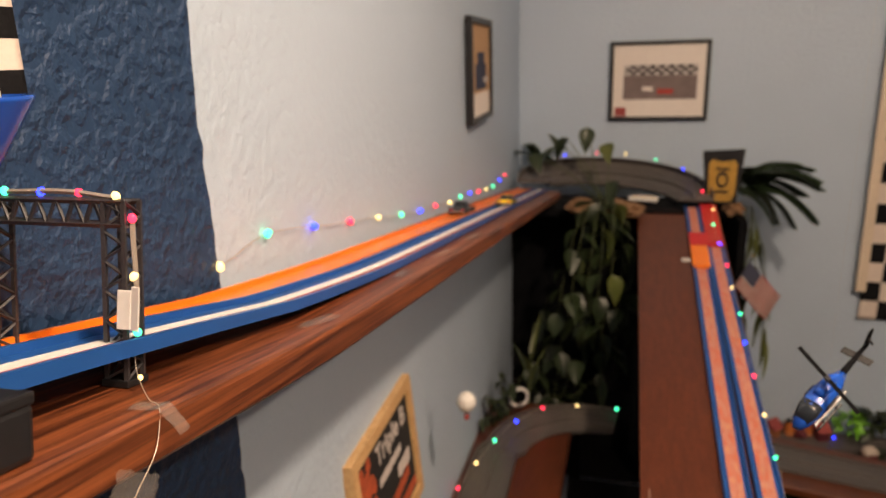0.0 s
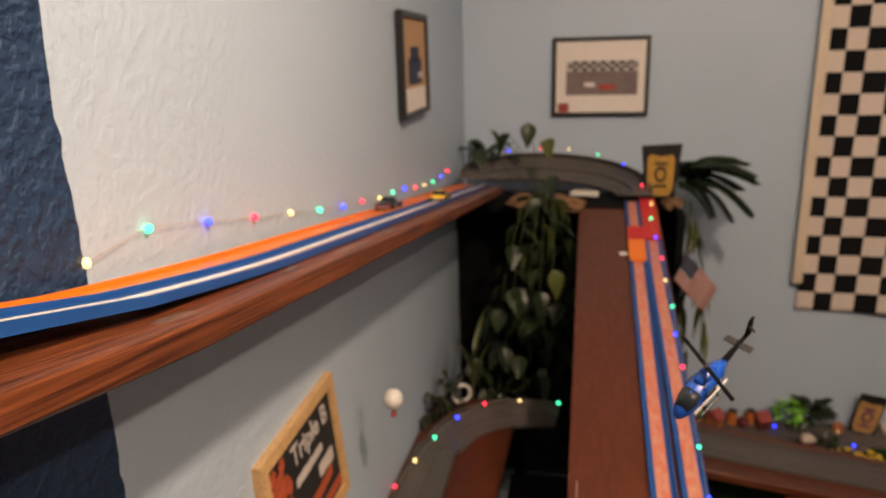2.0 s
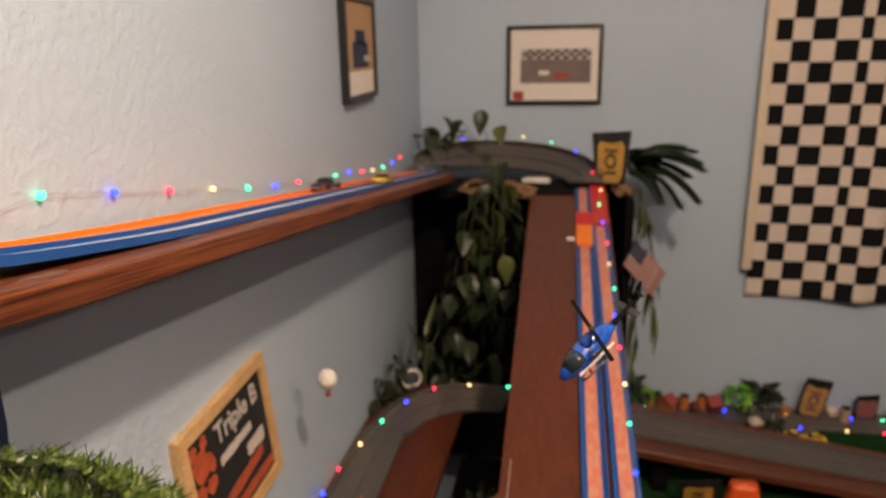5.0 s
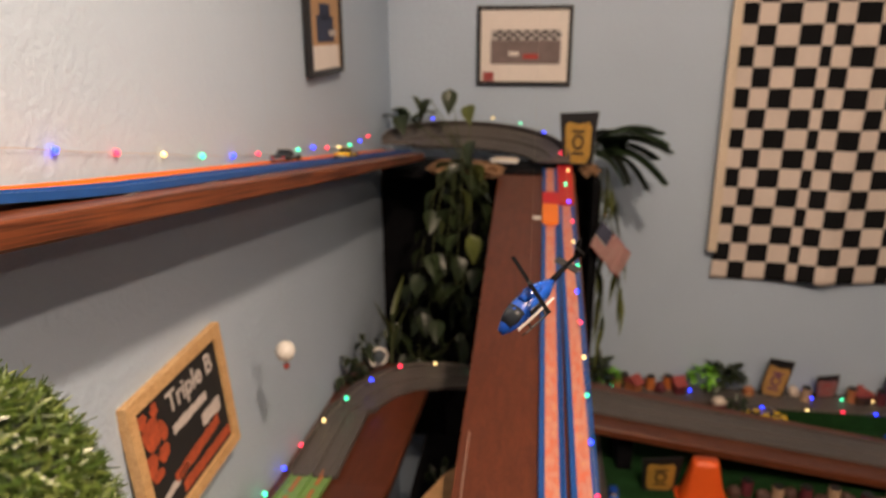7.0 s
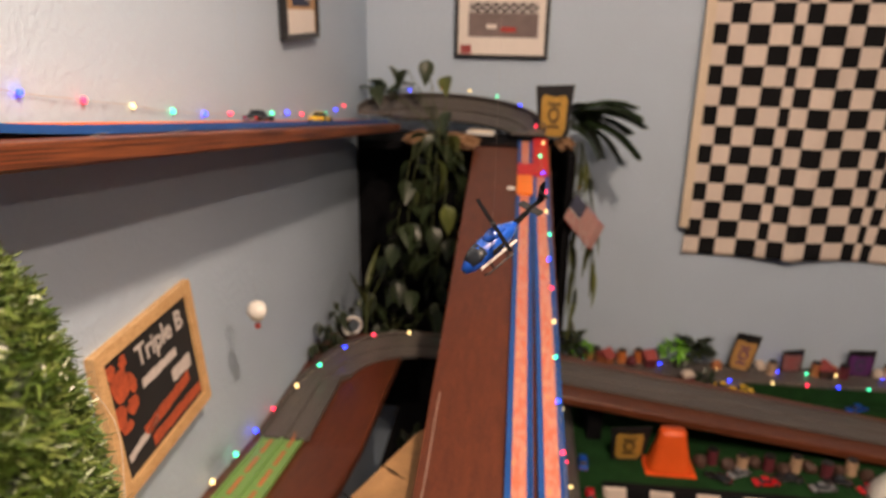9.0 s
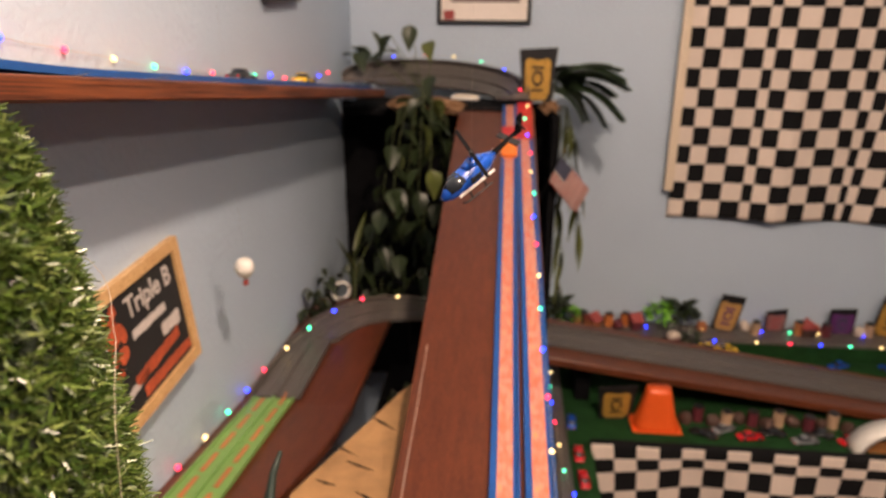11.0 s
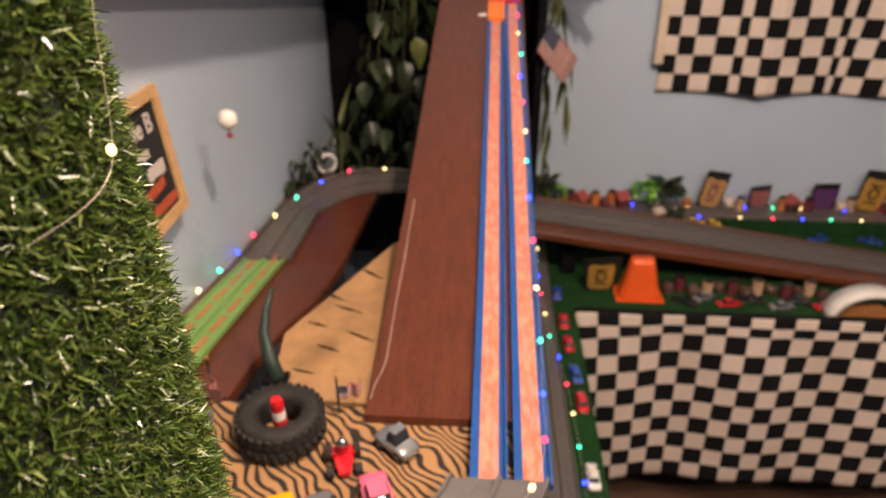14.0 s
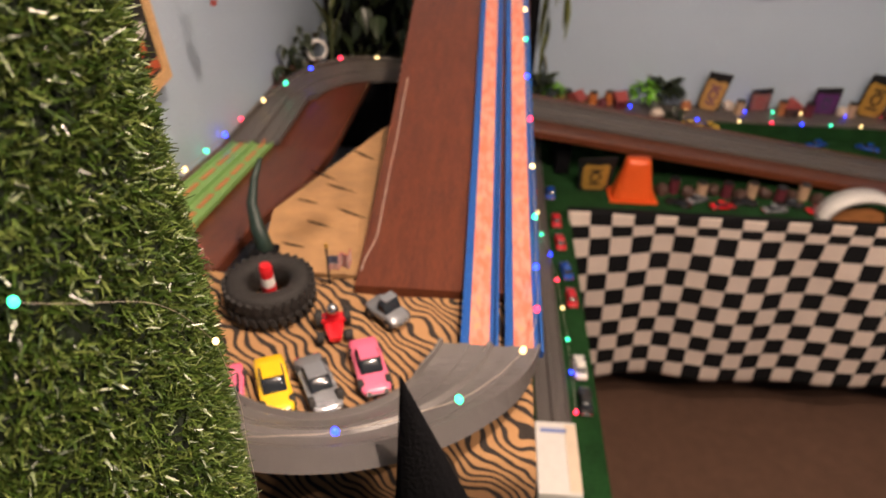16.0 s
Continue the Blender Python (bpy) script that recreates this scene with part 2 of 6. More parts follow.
WIRE = plain("silver_wire", (0.50, 0.43, 0.36), 0.35, metal=0.4)
GLOW = {"green": glowing("green_bulb", (0.03, 0.9, 0.42), 3.4), "blue": glowing("blue_bulb", (0.015, 0.035, 1.0), 7.0),
        "red": glowing("red_bulb", (1.0, 0.03, 0.07), 3.6), "yellow": glowing("yellow_bulb", (1.0, 0.72, 0.28), 2.4)}


def track_print():
    """Worn pink and orange print along the middle of a lane."""
    m, n, l, b = material("pink_orange_track_print")
    co = n.new("ShaderNodeTexCoord")
    mp = n.new("ShaderNodeMapping")
    mp.inputs["Scale"].default_value = (60, 22, 22)
    l.new(co.outputs["Object"], mp.inputs["Vector"])
    t = n.new("ShaderNodeTexNoise")
    t.inputs["Scale"].default_value, t.inputs["Detail"].default_value = 2.4, 6
    l.new(mp.outputs[0], t.inputs["Vector"])
    ramp = n.new("ShaderNodeValToRGB")
    e = ramp.color_ramp.elements
    e[0].position, e[0].color = 0.30, (0.60, 0.13, 0.06, 1)
    e[1].position, e[1].color = 0.70, (0.62, 0.30, 0.10, 1)
    x = e.new(0.5)
    x.color = (0.54, 0.20, 0.13, 1)
    x = e.new(0.60)
    x.color = (0.56, 0.26, 0.20, 1)
    l.new(t.outputs["Fac"], ramp.inputs["Fac"])
    l.new(ramp.outputs[0], b.inputs["Base Color"])
    b.inputs["Roughness"].default_value = 0.4
    return m


PRINT = track_print()


# ---- building helpers ----
def part(name, bm, mat, parent=None, label="", smooth=False):
    """Links a bmesh as one mesh object, under a thing or a part."""
    me = bpy.data.meshes.new(name)
    bmesh.ops.recalc_face_normals(bm, faces=bm.faces)
    if smooth:
        for f in bm.faces:
            f.smooth = True
    bm.to_mesh(me)
    bm.free()
    for m in mat if isinstance(mat, (list, tuple)) else [mat]:
        me.materials.append(m)
    ob = new(name, me)
    if parent is not None:
        ob.parent = parent
    if label:
        ob["label"] = label
    return ob


def thing(name, m, label, category, group="", kind=""):
    ob = new(name)
    ob.empty_display_size = 0.02
    ob.matrix_world = m
    return tagged(ob, label, category, group, kind)


def box(size, at=(0, 0, 0), turn=(0, 0, 0), bevel=0.0, bm=None):
    bm = bm or bmesh.new()
    made = bmesh.ops.create_cube(bm, size=1.0, matrix=pose(*at, *turn) @ Matrix.Diagonal((*size, 1)))
    if bevel:
        es = list({e for v in made["verts"] for e in v.link_edges})
        bmesh.ops.bevel(bm, geom=es, offset=bevel, segments=2, profile=0.6, affect="EDGES")
    return bm


def tube(points, radius, sides=8, bm=None, taper=1.0):
    """A round bar along a line of points."""
    bm = bm or bmesh.new()
    pts = [Vector(p) for p in points]
    rings = []
    for k, p in enumerate(pts):
        d = (pts[min(k + 1, len(pts) - 1)] - pts[max(k - 1, 0)]).normalized()
        s = d.cross(Vector((0.13, 0.21, 0.97)))
        s = s.normalized() if s.length > 1e-4 else Vector((1, 0, 0))
        u = s.cross(d)
        r = radius * (1 + (taper - 1) * k / max(1, len(pts) - 1))
        rings.append([bm.verts.new(p + r * (math.cos(a) * s + math.sin(a) * u)) for a in (2 * math.pi * j / sides for j in range(sides))])
    for a, b in zip(rings, rings[1:]):
        for j in range(sides):
            bm.faces.new((a[j], a[(j + 1) % sides], b[(j + 1) % sides], b[j]))
    bm.faces.new(rings[0])
    bm.faces.new(rings[-1])
    return bm


def sweep(stations, profile, bm=None):
    """A closed profile of (across, up) carried along stations of (place, across, up)."""
    bm = bm or bmesh.new()
    rings = [[bm.verts.new(p + u * s + v * w) for u, v in profile] for p, s, w in stations]
    k = len(profile)
    for a, b in zip(rings, rings[1:]):
        for j in range(k):
            bm.faces.new((a[j], a[(j + 1) % k], b[(j + 1) % k], b[j]))
    bm.faces.new(rings[0])
    bm.faces.new(rings[-1])
    return bm


def lane_profile(width=0.036, lip=0.006, floor=0.003, wall=0.0026):
    h = width / 2
    return [(-h, -floor), (h, -floor), (h, lip), (h - wall, lip), (h - wall, 0), (wall - h, 0), (wall - h, lip), (-h, lip)]


def flat_profile(width, low, high):
    return [(-width / 2, low), (width / 2, low), (width / 2, high), (-width / 2, high)]


def line_stations(fn, a, b, steps):
    """Stations of a lane that follows fn(s), level across."""
    out = []
    for k in range(steps + 1):
        s = a + (b - a) * k / steps
        p, q = Vector(fn(s - 0.004)), Vector(fn(s + 0.004))
        d = (q - p).normalized()
        side = d.cross(Vector((0, 0, 1))).normalized()
        out.append((Vector(fn(s)), side, side.cross(d)))
    return out


def loft(sections, sides=12, bm=None, power=2.6):
    """A body along x: sections of (x, half width, low, high), rounded like a pressed shell."""
    bm = bm or bmesh.new()
    rings = []
    for x, w, lo, hi in sections:
        ring = []
        for j in range(sides):
            a = 2 * math.pi * (j + 0.5) / sides
            c, s = math.cos(a), math.sin(a)
            y = math.copysign(abs(c) ** (2 / power), c) * w
            z = (lo + hi) / 2 + math.copysign(abs(s) ** (2 / power), s) * (hi - lo) / 2
            ring.append(bm.verts.new((x, y, z)))
        rings.append(ring)
    for a, b in zip(rings, rings[1:]):
        for j in range(sides):
            bm.faces.new((a[j], a[(j + 1) % sides], b[(j + 1) % sides], b[j]))
    bm.faces.new(rings[0])
    bm.faces.new(rings[-1])
    return bm


def prism(outline, thick, bm=None):
    """A plate in the xz plane with an outline, thick along y."""
    bm = bm or bmesh.new()
    a = [bm.verts.new((x, -thick / 2, z)) for x, z in outline]
    b = [bm.verts.new((x, thick / 2, z)) for x, z in outline]
    bm.faces.new(a)
    bm.faces.new(b[::-1])
    for j in range(len(a)):
        bm.faces.new((a[j], a[(j + 1) % len(a)], b[(j + 1) % len(a)], b[j]))
    return bm


def smoothstep(x):
    x = min(1.0, max(0.0, x))
    return x * x * (3 - 2 * x)

# ---- setting ----
FLOOR_Z, CEIL_Z = 0.14, 3.04


def wall_x(y):
    return -0.2145 - 0.026 * y


LEAN = math.degrees(math.atan(0.026))
tagged(part("floor", box((4.4, 4.2, 0.1), (1.7, 0.3, FLOOR_Z - 0.05)), CARPET), "brown short-pile carpet floor", "floor", kind="structure")
# The ceiling is out of view; its tone sets the bounced fill.
tagged(part("ceiling", box((4.4, 4.2, 0.1), (1.7, 0.3, CEIL_Z + 0.05)), CEIL), "plain white textured ceiling", "ceiling", kind="structure")
tagged(part("wall_back", box((4.2, 0.1, CEIL_Z - FLOOR_Z), (1.8, 2.25, (CEIL_Z + FLOOR_Z) / 2)), WALL), "light blue painted back wall", "wall", kind="structure")
left = tagged(part("wall_left", box((0.1, 3.9, CEIL_Z - FLOOR_Z), (wall_x(0.3) - 0.05, 0.3, (CEIL_Z + FLOOR_Z) / 2), (0, 0, LEAN)), WALL),
              "light blue textured wall with a dark blue painted stretch", "wall", kind="structure")
# Unseen front and right walls, kept dark so that less light bounces back.
tagged(part("wall_front", box((4.2, 0.1, CEIL_Z - FLOOR_Z), (1.8, -1.62, (CEIL_Z + FLOOR_Z) / 2)), NAVY), "unseen wall, made dark blue to lower the fill light", "wall", kind="structure")
tagged(part("wall_right", box((0.1, 3.9, CEIL_Z - FLOOR_Z), (3.7, 0.3, (CEIL_Z + FLOOR_Z) / 2)), NAVY), "unseen wall, made dark blue to lower the fill light", "wall", kind="structure")


def dark_paint():
    """The dark paint's layer on the left wall, with an uneven cut-in edge."""
    edge = [(0.434 + 0.006 * noise.noise((0, 0, z * 9)) + 0.004 * noise.noise((3, 0, z * 55)), z)
            for z in (FLOOR_Z + 0.01 + k * (CEIL_Z - FLOOR_Z - 0.02) / 240 for k in range(241))]
    bm = bmesh.new()
    rows = []
    for y, z in edge:
        rows.append([bm.verts.new((wall_x(v) + d, v, z)) for v, d in ((-1.5, 0.003), (y - 0.003, 0.003), (y, -0.002))])
    for a, b in zip(rows, rows[1:]):
        for j in range(2):
            bm.faces.new((a[j], a[j + 1], b[j + 1], b[j]))
    return bm


tagged(part("wall_left_dark_paint", dark_paint(), NAVY), "dark blue thickly textured wall paint", "wall paint", kind="structure")


# ---- upper shelf along the left wall ----
def shelf_z(y):
    return 1.971 - 0.139 * (y - 0.220) + 0.05 * max(0.0, 0.38 - max(y, 0.0))


def long_board(y0, y1, x0, x1, zf, thick, mat, wobble=0.0012):
    """A board with worn, slightly uneven edges that follows the height zf(y)."""
    bm = bmesh.new()
    n = 60
    rings = []
    for k in range(n + 1):
        y = y0 + (y1 - y0) * k / n
        z, e = zf(y), 0.0025
        w = wobble * noise.noise((y * 14, 1.7, 0))
        a = x0(y) if callable(x0) else x0
        b = (x1(y) if callable(x1) else x1) + w
        rings.append([bm.verts.new(p) for p in ((a, y, z), (b - e, y, z), (b - 0.3 * e, y, z - 0.3 * e), (b, y, z - e), (b, y, z - thick + e), (b - e, y, z - thick), (a, y, z - thick))])
    for p, q in zip(rings, rings[1:]):
        for j in range(7):
            bm.faces.new((p[j], p[(j + 1) % 7], q[(j + 1) % 7], q[j]))
    bm.faces.new(rings[0])
    bm.faces.new(rings[-1])
    return bm


upper_shelf = thing("wall_shelf", pose(0, 0, 0), "long red-brown stained oak board shelf fixed to the wall, sloping down", "shelf")
part("board", long_board(-0.25, 1.86, lambda y: wall_x(y) + 0.001, -0.112, shelf_z, 0.0195, OAK), OAK, upper_shelf)
for y in (-0.12, 0.02):
    part("bracket", box((0.10, 0.018, 0.012), (wall_x(y) + 0.052, y, shelf_z(y) - 0.0262), (math.degrees(-0.139), 0, 0), 0.002), BLACK, upper_shelf)


def upper_lane_z(y, clear=0.009):
    """The lanes on the shelf stand clear of the board near their start, the outer one higher."""
    return shelf_z(y) + 0.004 + clear * smoothstep((0.60 - y) / 0.50)


def add_lane(parent, fn, a, b, steps, mat, stripe=None, stripes=(), width=0.036, lip=0.006):
    st = line_stations(fn, a, b, steps)
    lane = part("lane", sweep(st, lane_profile(width, lip)), mat, parent)
    for across, w, m in stripes:
        moved = [(p + s * across, s, u) for p, s, u in st]
        part("stripe", sweep(moved, flat_profile(w, -0.001, 0.0009)), m, lane)
    return lane


shelf_track = thing("race_track", pose(0, 0, 0), "two-lane orange and blue plastic toy car track on the shelf", "toy track")
add_lane(shelf_track, lambda s: (-0.1875 - 0.0105 * s, s, upper_lane_z(s)), -0.2, 1.86, 50, ORANGE, width=0.0345, lip=0.0035)
add_lane(shelf_track, lambda s: (-0.1525 - 0.006 * s, s, upper_lane_z(s, 0.0165)), -0.2, 1.86, 50, BLUE, width=0.0345,
         stripes=((0.001, 0.0075, WHITE), (0.0078, 0.0042, DARKRED)), lip=0.0033)
for y in (-0.1, 0.12, 0.30):
    part("riser", box((0.03, 0.02, upper_lane_z(y) - shelf_z(y) - 0.003), (-0.195, y, (upper_lane_z(y) - 0.003 + shelf_z(y)) / 2)), BLACK, shelf_track)

# ---- banked curves ----
def curve_stations(centre, radius, a0, a1, z0, z1, bank, steps=40, lift=0.0):
    """Stations round an arc in degrees; the outer edge is lifted by the bank angle in the middle."""
    out = []
    for k in range(steps + 1):
        s = k / steps
        a = radians(a0 + (a1 - a0) * s)
        outward = Vector((math.cos(a), math.sin(a), 0))
        t = radians(bank) * math.sin(math.pi * min(1, max(0, s))) ** 0.5 if bank else 0
        side = outward * math.cos(t) + Vector((0, 0, 1)) * math.sin(t)
        along = Vector((-math.sin(a), math.cos(a), 0))
        up = side.cross(along)
        up = up if up.z > 0 else -up
        out.append((Vector((centre[0], centre[1], z0 + (z1 - z0) * s + lift * math.sin(math.pi * s))) + outward * radius, side, up))
    return out


def curve_piece(name, label, st, width, mat, outer=0.014, lanes=2, skirt=0.0):
    """A curved track: bed, two grooved lanes, guard walls and metal rails."""
    ob = thing(name, pose(0, 0, 0), label, "toy track")
    h = width / 2
    prof = [(-h, -0.004), (h, -0.004 - skirt), (h, outer), (h - 0.003, outer), (h - 0.003, 0), (0.004, 0), (0.002, 0.005), (-0.002, 0.005), (-0.004, 0), (0.003 - h, 0), (0.003 - h, 0.006), (-h, 0.006)]
    part("bed", sweep(st, prof), mat, ob)
    for c in (-width / 4, width / 4):
        part("rail", sweep([(p + s * c, s, u) for p, s, u in st], flat_profile(0.010, 0.0001, 0.0014)), mat, ob)
    return ob


curve_piece("curved_track", "dark grey two-lane banked toy track curve in the corner", curve_stations((0.022, 1.860), 0.205, 180, 0, 1.768, 1.728, 44, lift=0.010), 0.088, DARKGREY, 0.017)

# ---- long ramp ----
def ramp_z(y):
    """The board sags into a flatter run-out."""
    if y > 1.0:
        return 1.492 + (y - 1.0) * 0.245
    s = (y - 0.42) / 0.58
    return 1.404 + 0.58 * (0.062 * s + 0.0895 * s * s)


ramp = thing("ramp_board", pose(0, 0, 0), "long sloping red-brown mahogany stained board carrying track", "ramp")
part("board", long_board(0.538, 1.85, 0.088, 0.283, ramp_z, 0.018, RAMPWOOD), RAMPWOOD, ramp)
part("batten", long_board(0.60, 1.80, 0.15, 0.22, lambda y: ramp_z(y) - 0.018, 0.03, RAMPWOOD), RAMPWOOD, ramp)
for y in (0.62, 1.74):
    part("leg", box((0.03, 0.03, ramp_z(y) - 0.046 - FLOOR_Z), (0.19, y, (ramp_z(y) - 0.046 + FLOOR_Z) / 2)), MATBLACK, ramp)

ramp_track = thing("race_track", pose(0, 0, 0), "two blue toy track lanes with worn pink and orange print", "toy track")


def lane_x(side):
    def fn(y):
        spread = 0.0215 - 0.003 * smoothstep((y - 0.9) / 0.8)
        return (0.243 + side * spread - 0.004 * smoothstep((y - 0.7) / 1.0), y, ramp_z(y) + 0.0045)
    return fn


for side in (-1, 1):
    fn = lane_x(side)
    lane = add_lane(ramp_track, fn, 0.452, 1.86, 46, BLUE, stripes=((0, 0.0195, PRINT),), width=0.0365, lip=0.005)
    lane.name = "lane"
for side, y0, y1, m, label in ((1, 1.66, 1.865, RED, "red track joiner"), (-1, 1.655, 1.715, RED, "red track joiner"), (-1, 1.565, 1.654, ORANGE, "orange lap counter piece")):
    fn = lane_x(side)
    st = line_stations(fn, y0, y1, 6)
    part("joiner", sweep(st, flat_profile(0.037, 0.0012, 0.0075)), m, ramp_track, label)
part("cord", tube([(0.100 - 0.009 * smoothstep((0.62 - y) / 0.05) + 0.003 * noise.noise((y * 9, 0, 0)), y, ramp_z(y) + 0.001) for y in np.linspace(0.56, 0.95, 20)], 0.0008, 5), WIRE, ramp_track, "thin clear cord taped along the board")
part("trigger", box((0.018, 0.012, 0.006), (0.190, 1.60, ramp_z(1.60) + 0.004), bevel=0.001), WHITE, ramp_track, "white plastic trigger tab")

# ---- lower grey curve and striped platform ----
foot = curve_stations((0.068, 0.488), 0.168, -14, -180, 1.424, 1.450, 34)
for k in range(7):
    p, side, up = foot[k]
    side = Vector((1, 0, 0)).lerp(side, smoothstep(k / 7)).normalized()
    foot[k] = (p, side, Vector((0, 0, 1)).lerp(up, smoothstep(k / 7)).normalized())
curve_piece("curved_track", "light grey two-lane banked toy track curve at the ramp's foot", foot, 0.094, GREY, 0.006, skirt=0.010)
for x, y in ((0.16, 0.345), (0.0, 0.328), (0.226, 0.415), (-0.07, 0.40)):
    tagged(part("curve_support", box((0.016, 0.016, 0.016), (x, y, 1.404 + 0.008), bevel=0.002), BLACK), "small black plastic track support block", "support", "track supports")


def striped_platform():
    """A low table draped with striped plush; the front and side fall in soft folds."""
    bm = bmesh.new()
    nx, ny = 40, 30
    x0, x1, y0, y1, top = -0.225, 0.272, 0.335, 0.562, 1.404
    grid = {}
    for i in range(nx + 1):
        for j in range(ny + 1):
            x, y = x0 + (x1 - x0) * i / nx, y0 + (y1 - y0) * j / ny
            grid[i, j] = bm.verts.new((x, y, top - 0.002 + 0.002 * noise.noise((x * 20, y * 20, 0))))
    for i in range(nx):
        for j in range(ny):
            bm.faces.new((grid[i, j], grid[i + 1, j], grid[i + 1, j + 1], grid[i, j + 1]))
    rim = [grid[i, 0] for i in range(nx + 1)] + [grid[nx, j] for j in range(1, ny + 1)]
    base = [v.co.copy() for v in rim]
    last = rim
    for d in range(1, 17):
        row = []
        for k, c in enumerate(base):
            out = Vector((0, -1, 0)) if k < nx else Vector((1, 0, 0))
            if k == nx:
                out = Vector((0.7, -0.7, 0))
            fold = 0.005 * math.sin(k * 0.75 + 0.7 * noise.noise((k * 0.2, d * 0.1, 0))) * min(1, d / 6)
            row.append(bm.verts.new(c + out * (0.004 + fold) + Vector((0, 0, -0.033 * d))))
        for a in range(len(row) - 1):
            bm.faces.new((last[a], last[a + 1], row[a + 1], row[a]))
        last = row
    return bm


platform = thing("platform_table", pose(0, 0, 0), "low table covered with tan and black tiger-striped plush cloth", "table")
part("cloth", striped_platform(), TIGER, platform, smooth=True)
part("tabletop", box((0.48, 0.215, 0.03), (0.03, 0.452, 1.384)), MATBLACK, platform)
for x in (-0.18, 0.24):
    for y in (0.37, 0.54):
        part("leg", box((0.03, 0.03, 1.37 - FLOOR_Z), (x, y, (1.37 + FLOOR_Z) / 2)), MATBLACK, platform)


def plywood():
    """A tan sheet that lies askew between the board and the ramp."""
    bm = bmesh.new()
    corners = [(-0.025, 0.566), (0.088, 0.566), (0.088, 1.02), (0.06, 0.98), (-0.045, 0.70)]
    up, low = [], []
    for x, y in corners:
        z = 1.400 - 0.02 * (y - 0.66) / 0.4
        up.append(bm.verts.new((x, y, z)))
        low.append(bm.verts.new((x, y, z - 0.006)))
    bm.faces.new(up)
    bm.faces.new(low[::-1])
    for k in range(5):
        bm.faces.new((up[k], up[(k + 1) % 5], low[(k + 1) % 5], low[k]))
    return bm


sheet = thing("plywood_sheet", pose(0, 0, 0), "tan plywood sheet with dark splits beside the ramp", "wood sheet")
part("panel", plywood(), BURLAP, sheet)
for k, (x, y, l, a) in enumerate(((0.0, 0.80, 0.055, 32), (0.03, 0.765, 0.05, 24), (-0.006, 0.725, 0.03, 18), (0.045, 0.87, 0.06, 38), (0.02, 0.67, 0.035, 20), (0.055, 0.70, 0.045, 28), (0.0, 0.62, 0.03, 15))):
    edge = [(l * (j / 12 - 0.5), 0.0028 * math.sin(math.pi * j / 12) * (0.5 + abs(noise.noise((j * 0.9, k * 3.1, 0))))) for j in range(13)]
    edge += [(u, -0.6 * v + 0.0012 * noise.noise((u * 300, k, 2))) for u, v in edge[-2:0:-1]]
    crack = part("split", prism(edge, 0.0012), MATBLACK, sheet)
    crack.matrix_local = pose(x, y, 1.4003 - 0.02 * (y - 0.66) / 0.4, 90, 0, 0) @ pose(0, 0, 0, 0, -a, 0)
part("prop", box((0.02, 0.02, 1.36 - FLOOR_Z), (0.03, 0.80, (1.384 + FLOOR_Z) / 2), bevel=0.001), MATBLACK, sheet)

# ---- lower track along the left wall ----
def low_z(y):
    return 1.318 + 0.20 * (1.04 - y) if y < 1.04 else 1.318 - 0.10 * (y - 1.04)


low_shelf = thing("lower_shelf", pose(0, 0, 0), "dark red-brown stained board shelf below the chalkboard", "shelf")
part("board", long_board(0.57, 1.60, lambda y: wall_x(y) + 0.001, lambda y: -0.045 - 0.03 * smoothstep((0.95 - y) / 0.3), lambda y: low_z(y) - 0.012, 0.019, RAMPWOOD), RAMPWOOD, low_shelf)
for y in (0.8, 1.4):
    part("bracket", box((0.12, 0.018, 0.012), (wall_x(y) + 0.062, y, low_z(y) - 0.041), bevel=0.002), BLACK, low_shelf)
DASHORANGE = plain("faded_orange_dash", (0.48, 0.15, 0.045), 0.5, vary=0.2)
lime_track = thing("race_track", pose(0, 0, 0), "lime green two-lane toy track with orange dashes on the lower shelf", "toy track")
for off in (0.026, 0.062):
    lane = add_lane(lime_track, lambda s, o=off: (wall_x(s) + o + 0.014, s, low_z(s) - 0.006), 0.58, 1.04, 16, LIME, lip=0.004)
    for k in range(6):
        y0 = 0.63 + 0.07 * k + (0.03 if off > 0.05 else 0)
        st = line_stations(lambda s, o=off: (wall_x(s) + o + 0.014, s, low_z(s) - 0.006), y0, y0 + 0.054, 3)
        part("dash", sweep(st, flat_profile(0.0068, -0.001, 0.0012)), DASHORANGE, lane)
st = [(Vector((wall_x(y) + 0.059, y, low_z(y) - 0.006)), Vector((-1, 0, 0)), Vector((0, 0, 1))) for y in np.linspace(1.045, 1.30, 10)]
st += curve_stations((0.030, 1.315), 0.205, 180, 84, low_z(1.315) - 0.006, 1.265, 14, 24)[1:]
curve_piece("curved_track", "dark grey two-lane toy track curve on the lower shelf", st, 0.088, DARKGREY, 0.010)

# ---- board and track towards the table ----
def right_z(x):
    return 1.030 - 0.150 * (x - 0.42)


def cross_board(x0, x1, y0, y1, zf, thick):
    bm = bmesh.new()
    rings = []
    for k in range(41):
        x = x0 + (x1 - x0) * k / 40
        z, e = zf(x), 0.003
        f = y0(x) + 0.001 * noise.noise((x * 12, 3, 0))
        rings.append([bm.verts.new(p) for p in ((x, y1, z), (x, f + e, z), (x, f, z - e), (x, f, z - thick + e), (x, f + e, z - thick), (x, y1, z - thick))])
    for p, q in zip(rings, rings[1:]):
        for j in range(6):
            bm.faces.new((p[j], p[(j + 1) % 6], q[(j + 1) % 6], q[j]))
    bm.faces.new(rings[0])
    bm.faces.new(rings[-1])
    return bm


def right_front(x):
    return 1.72 + 0.02 * (x - 0.4)


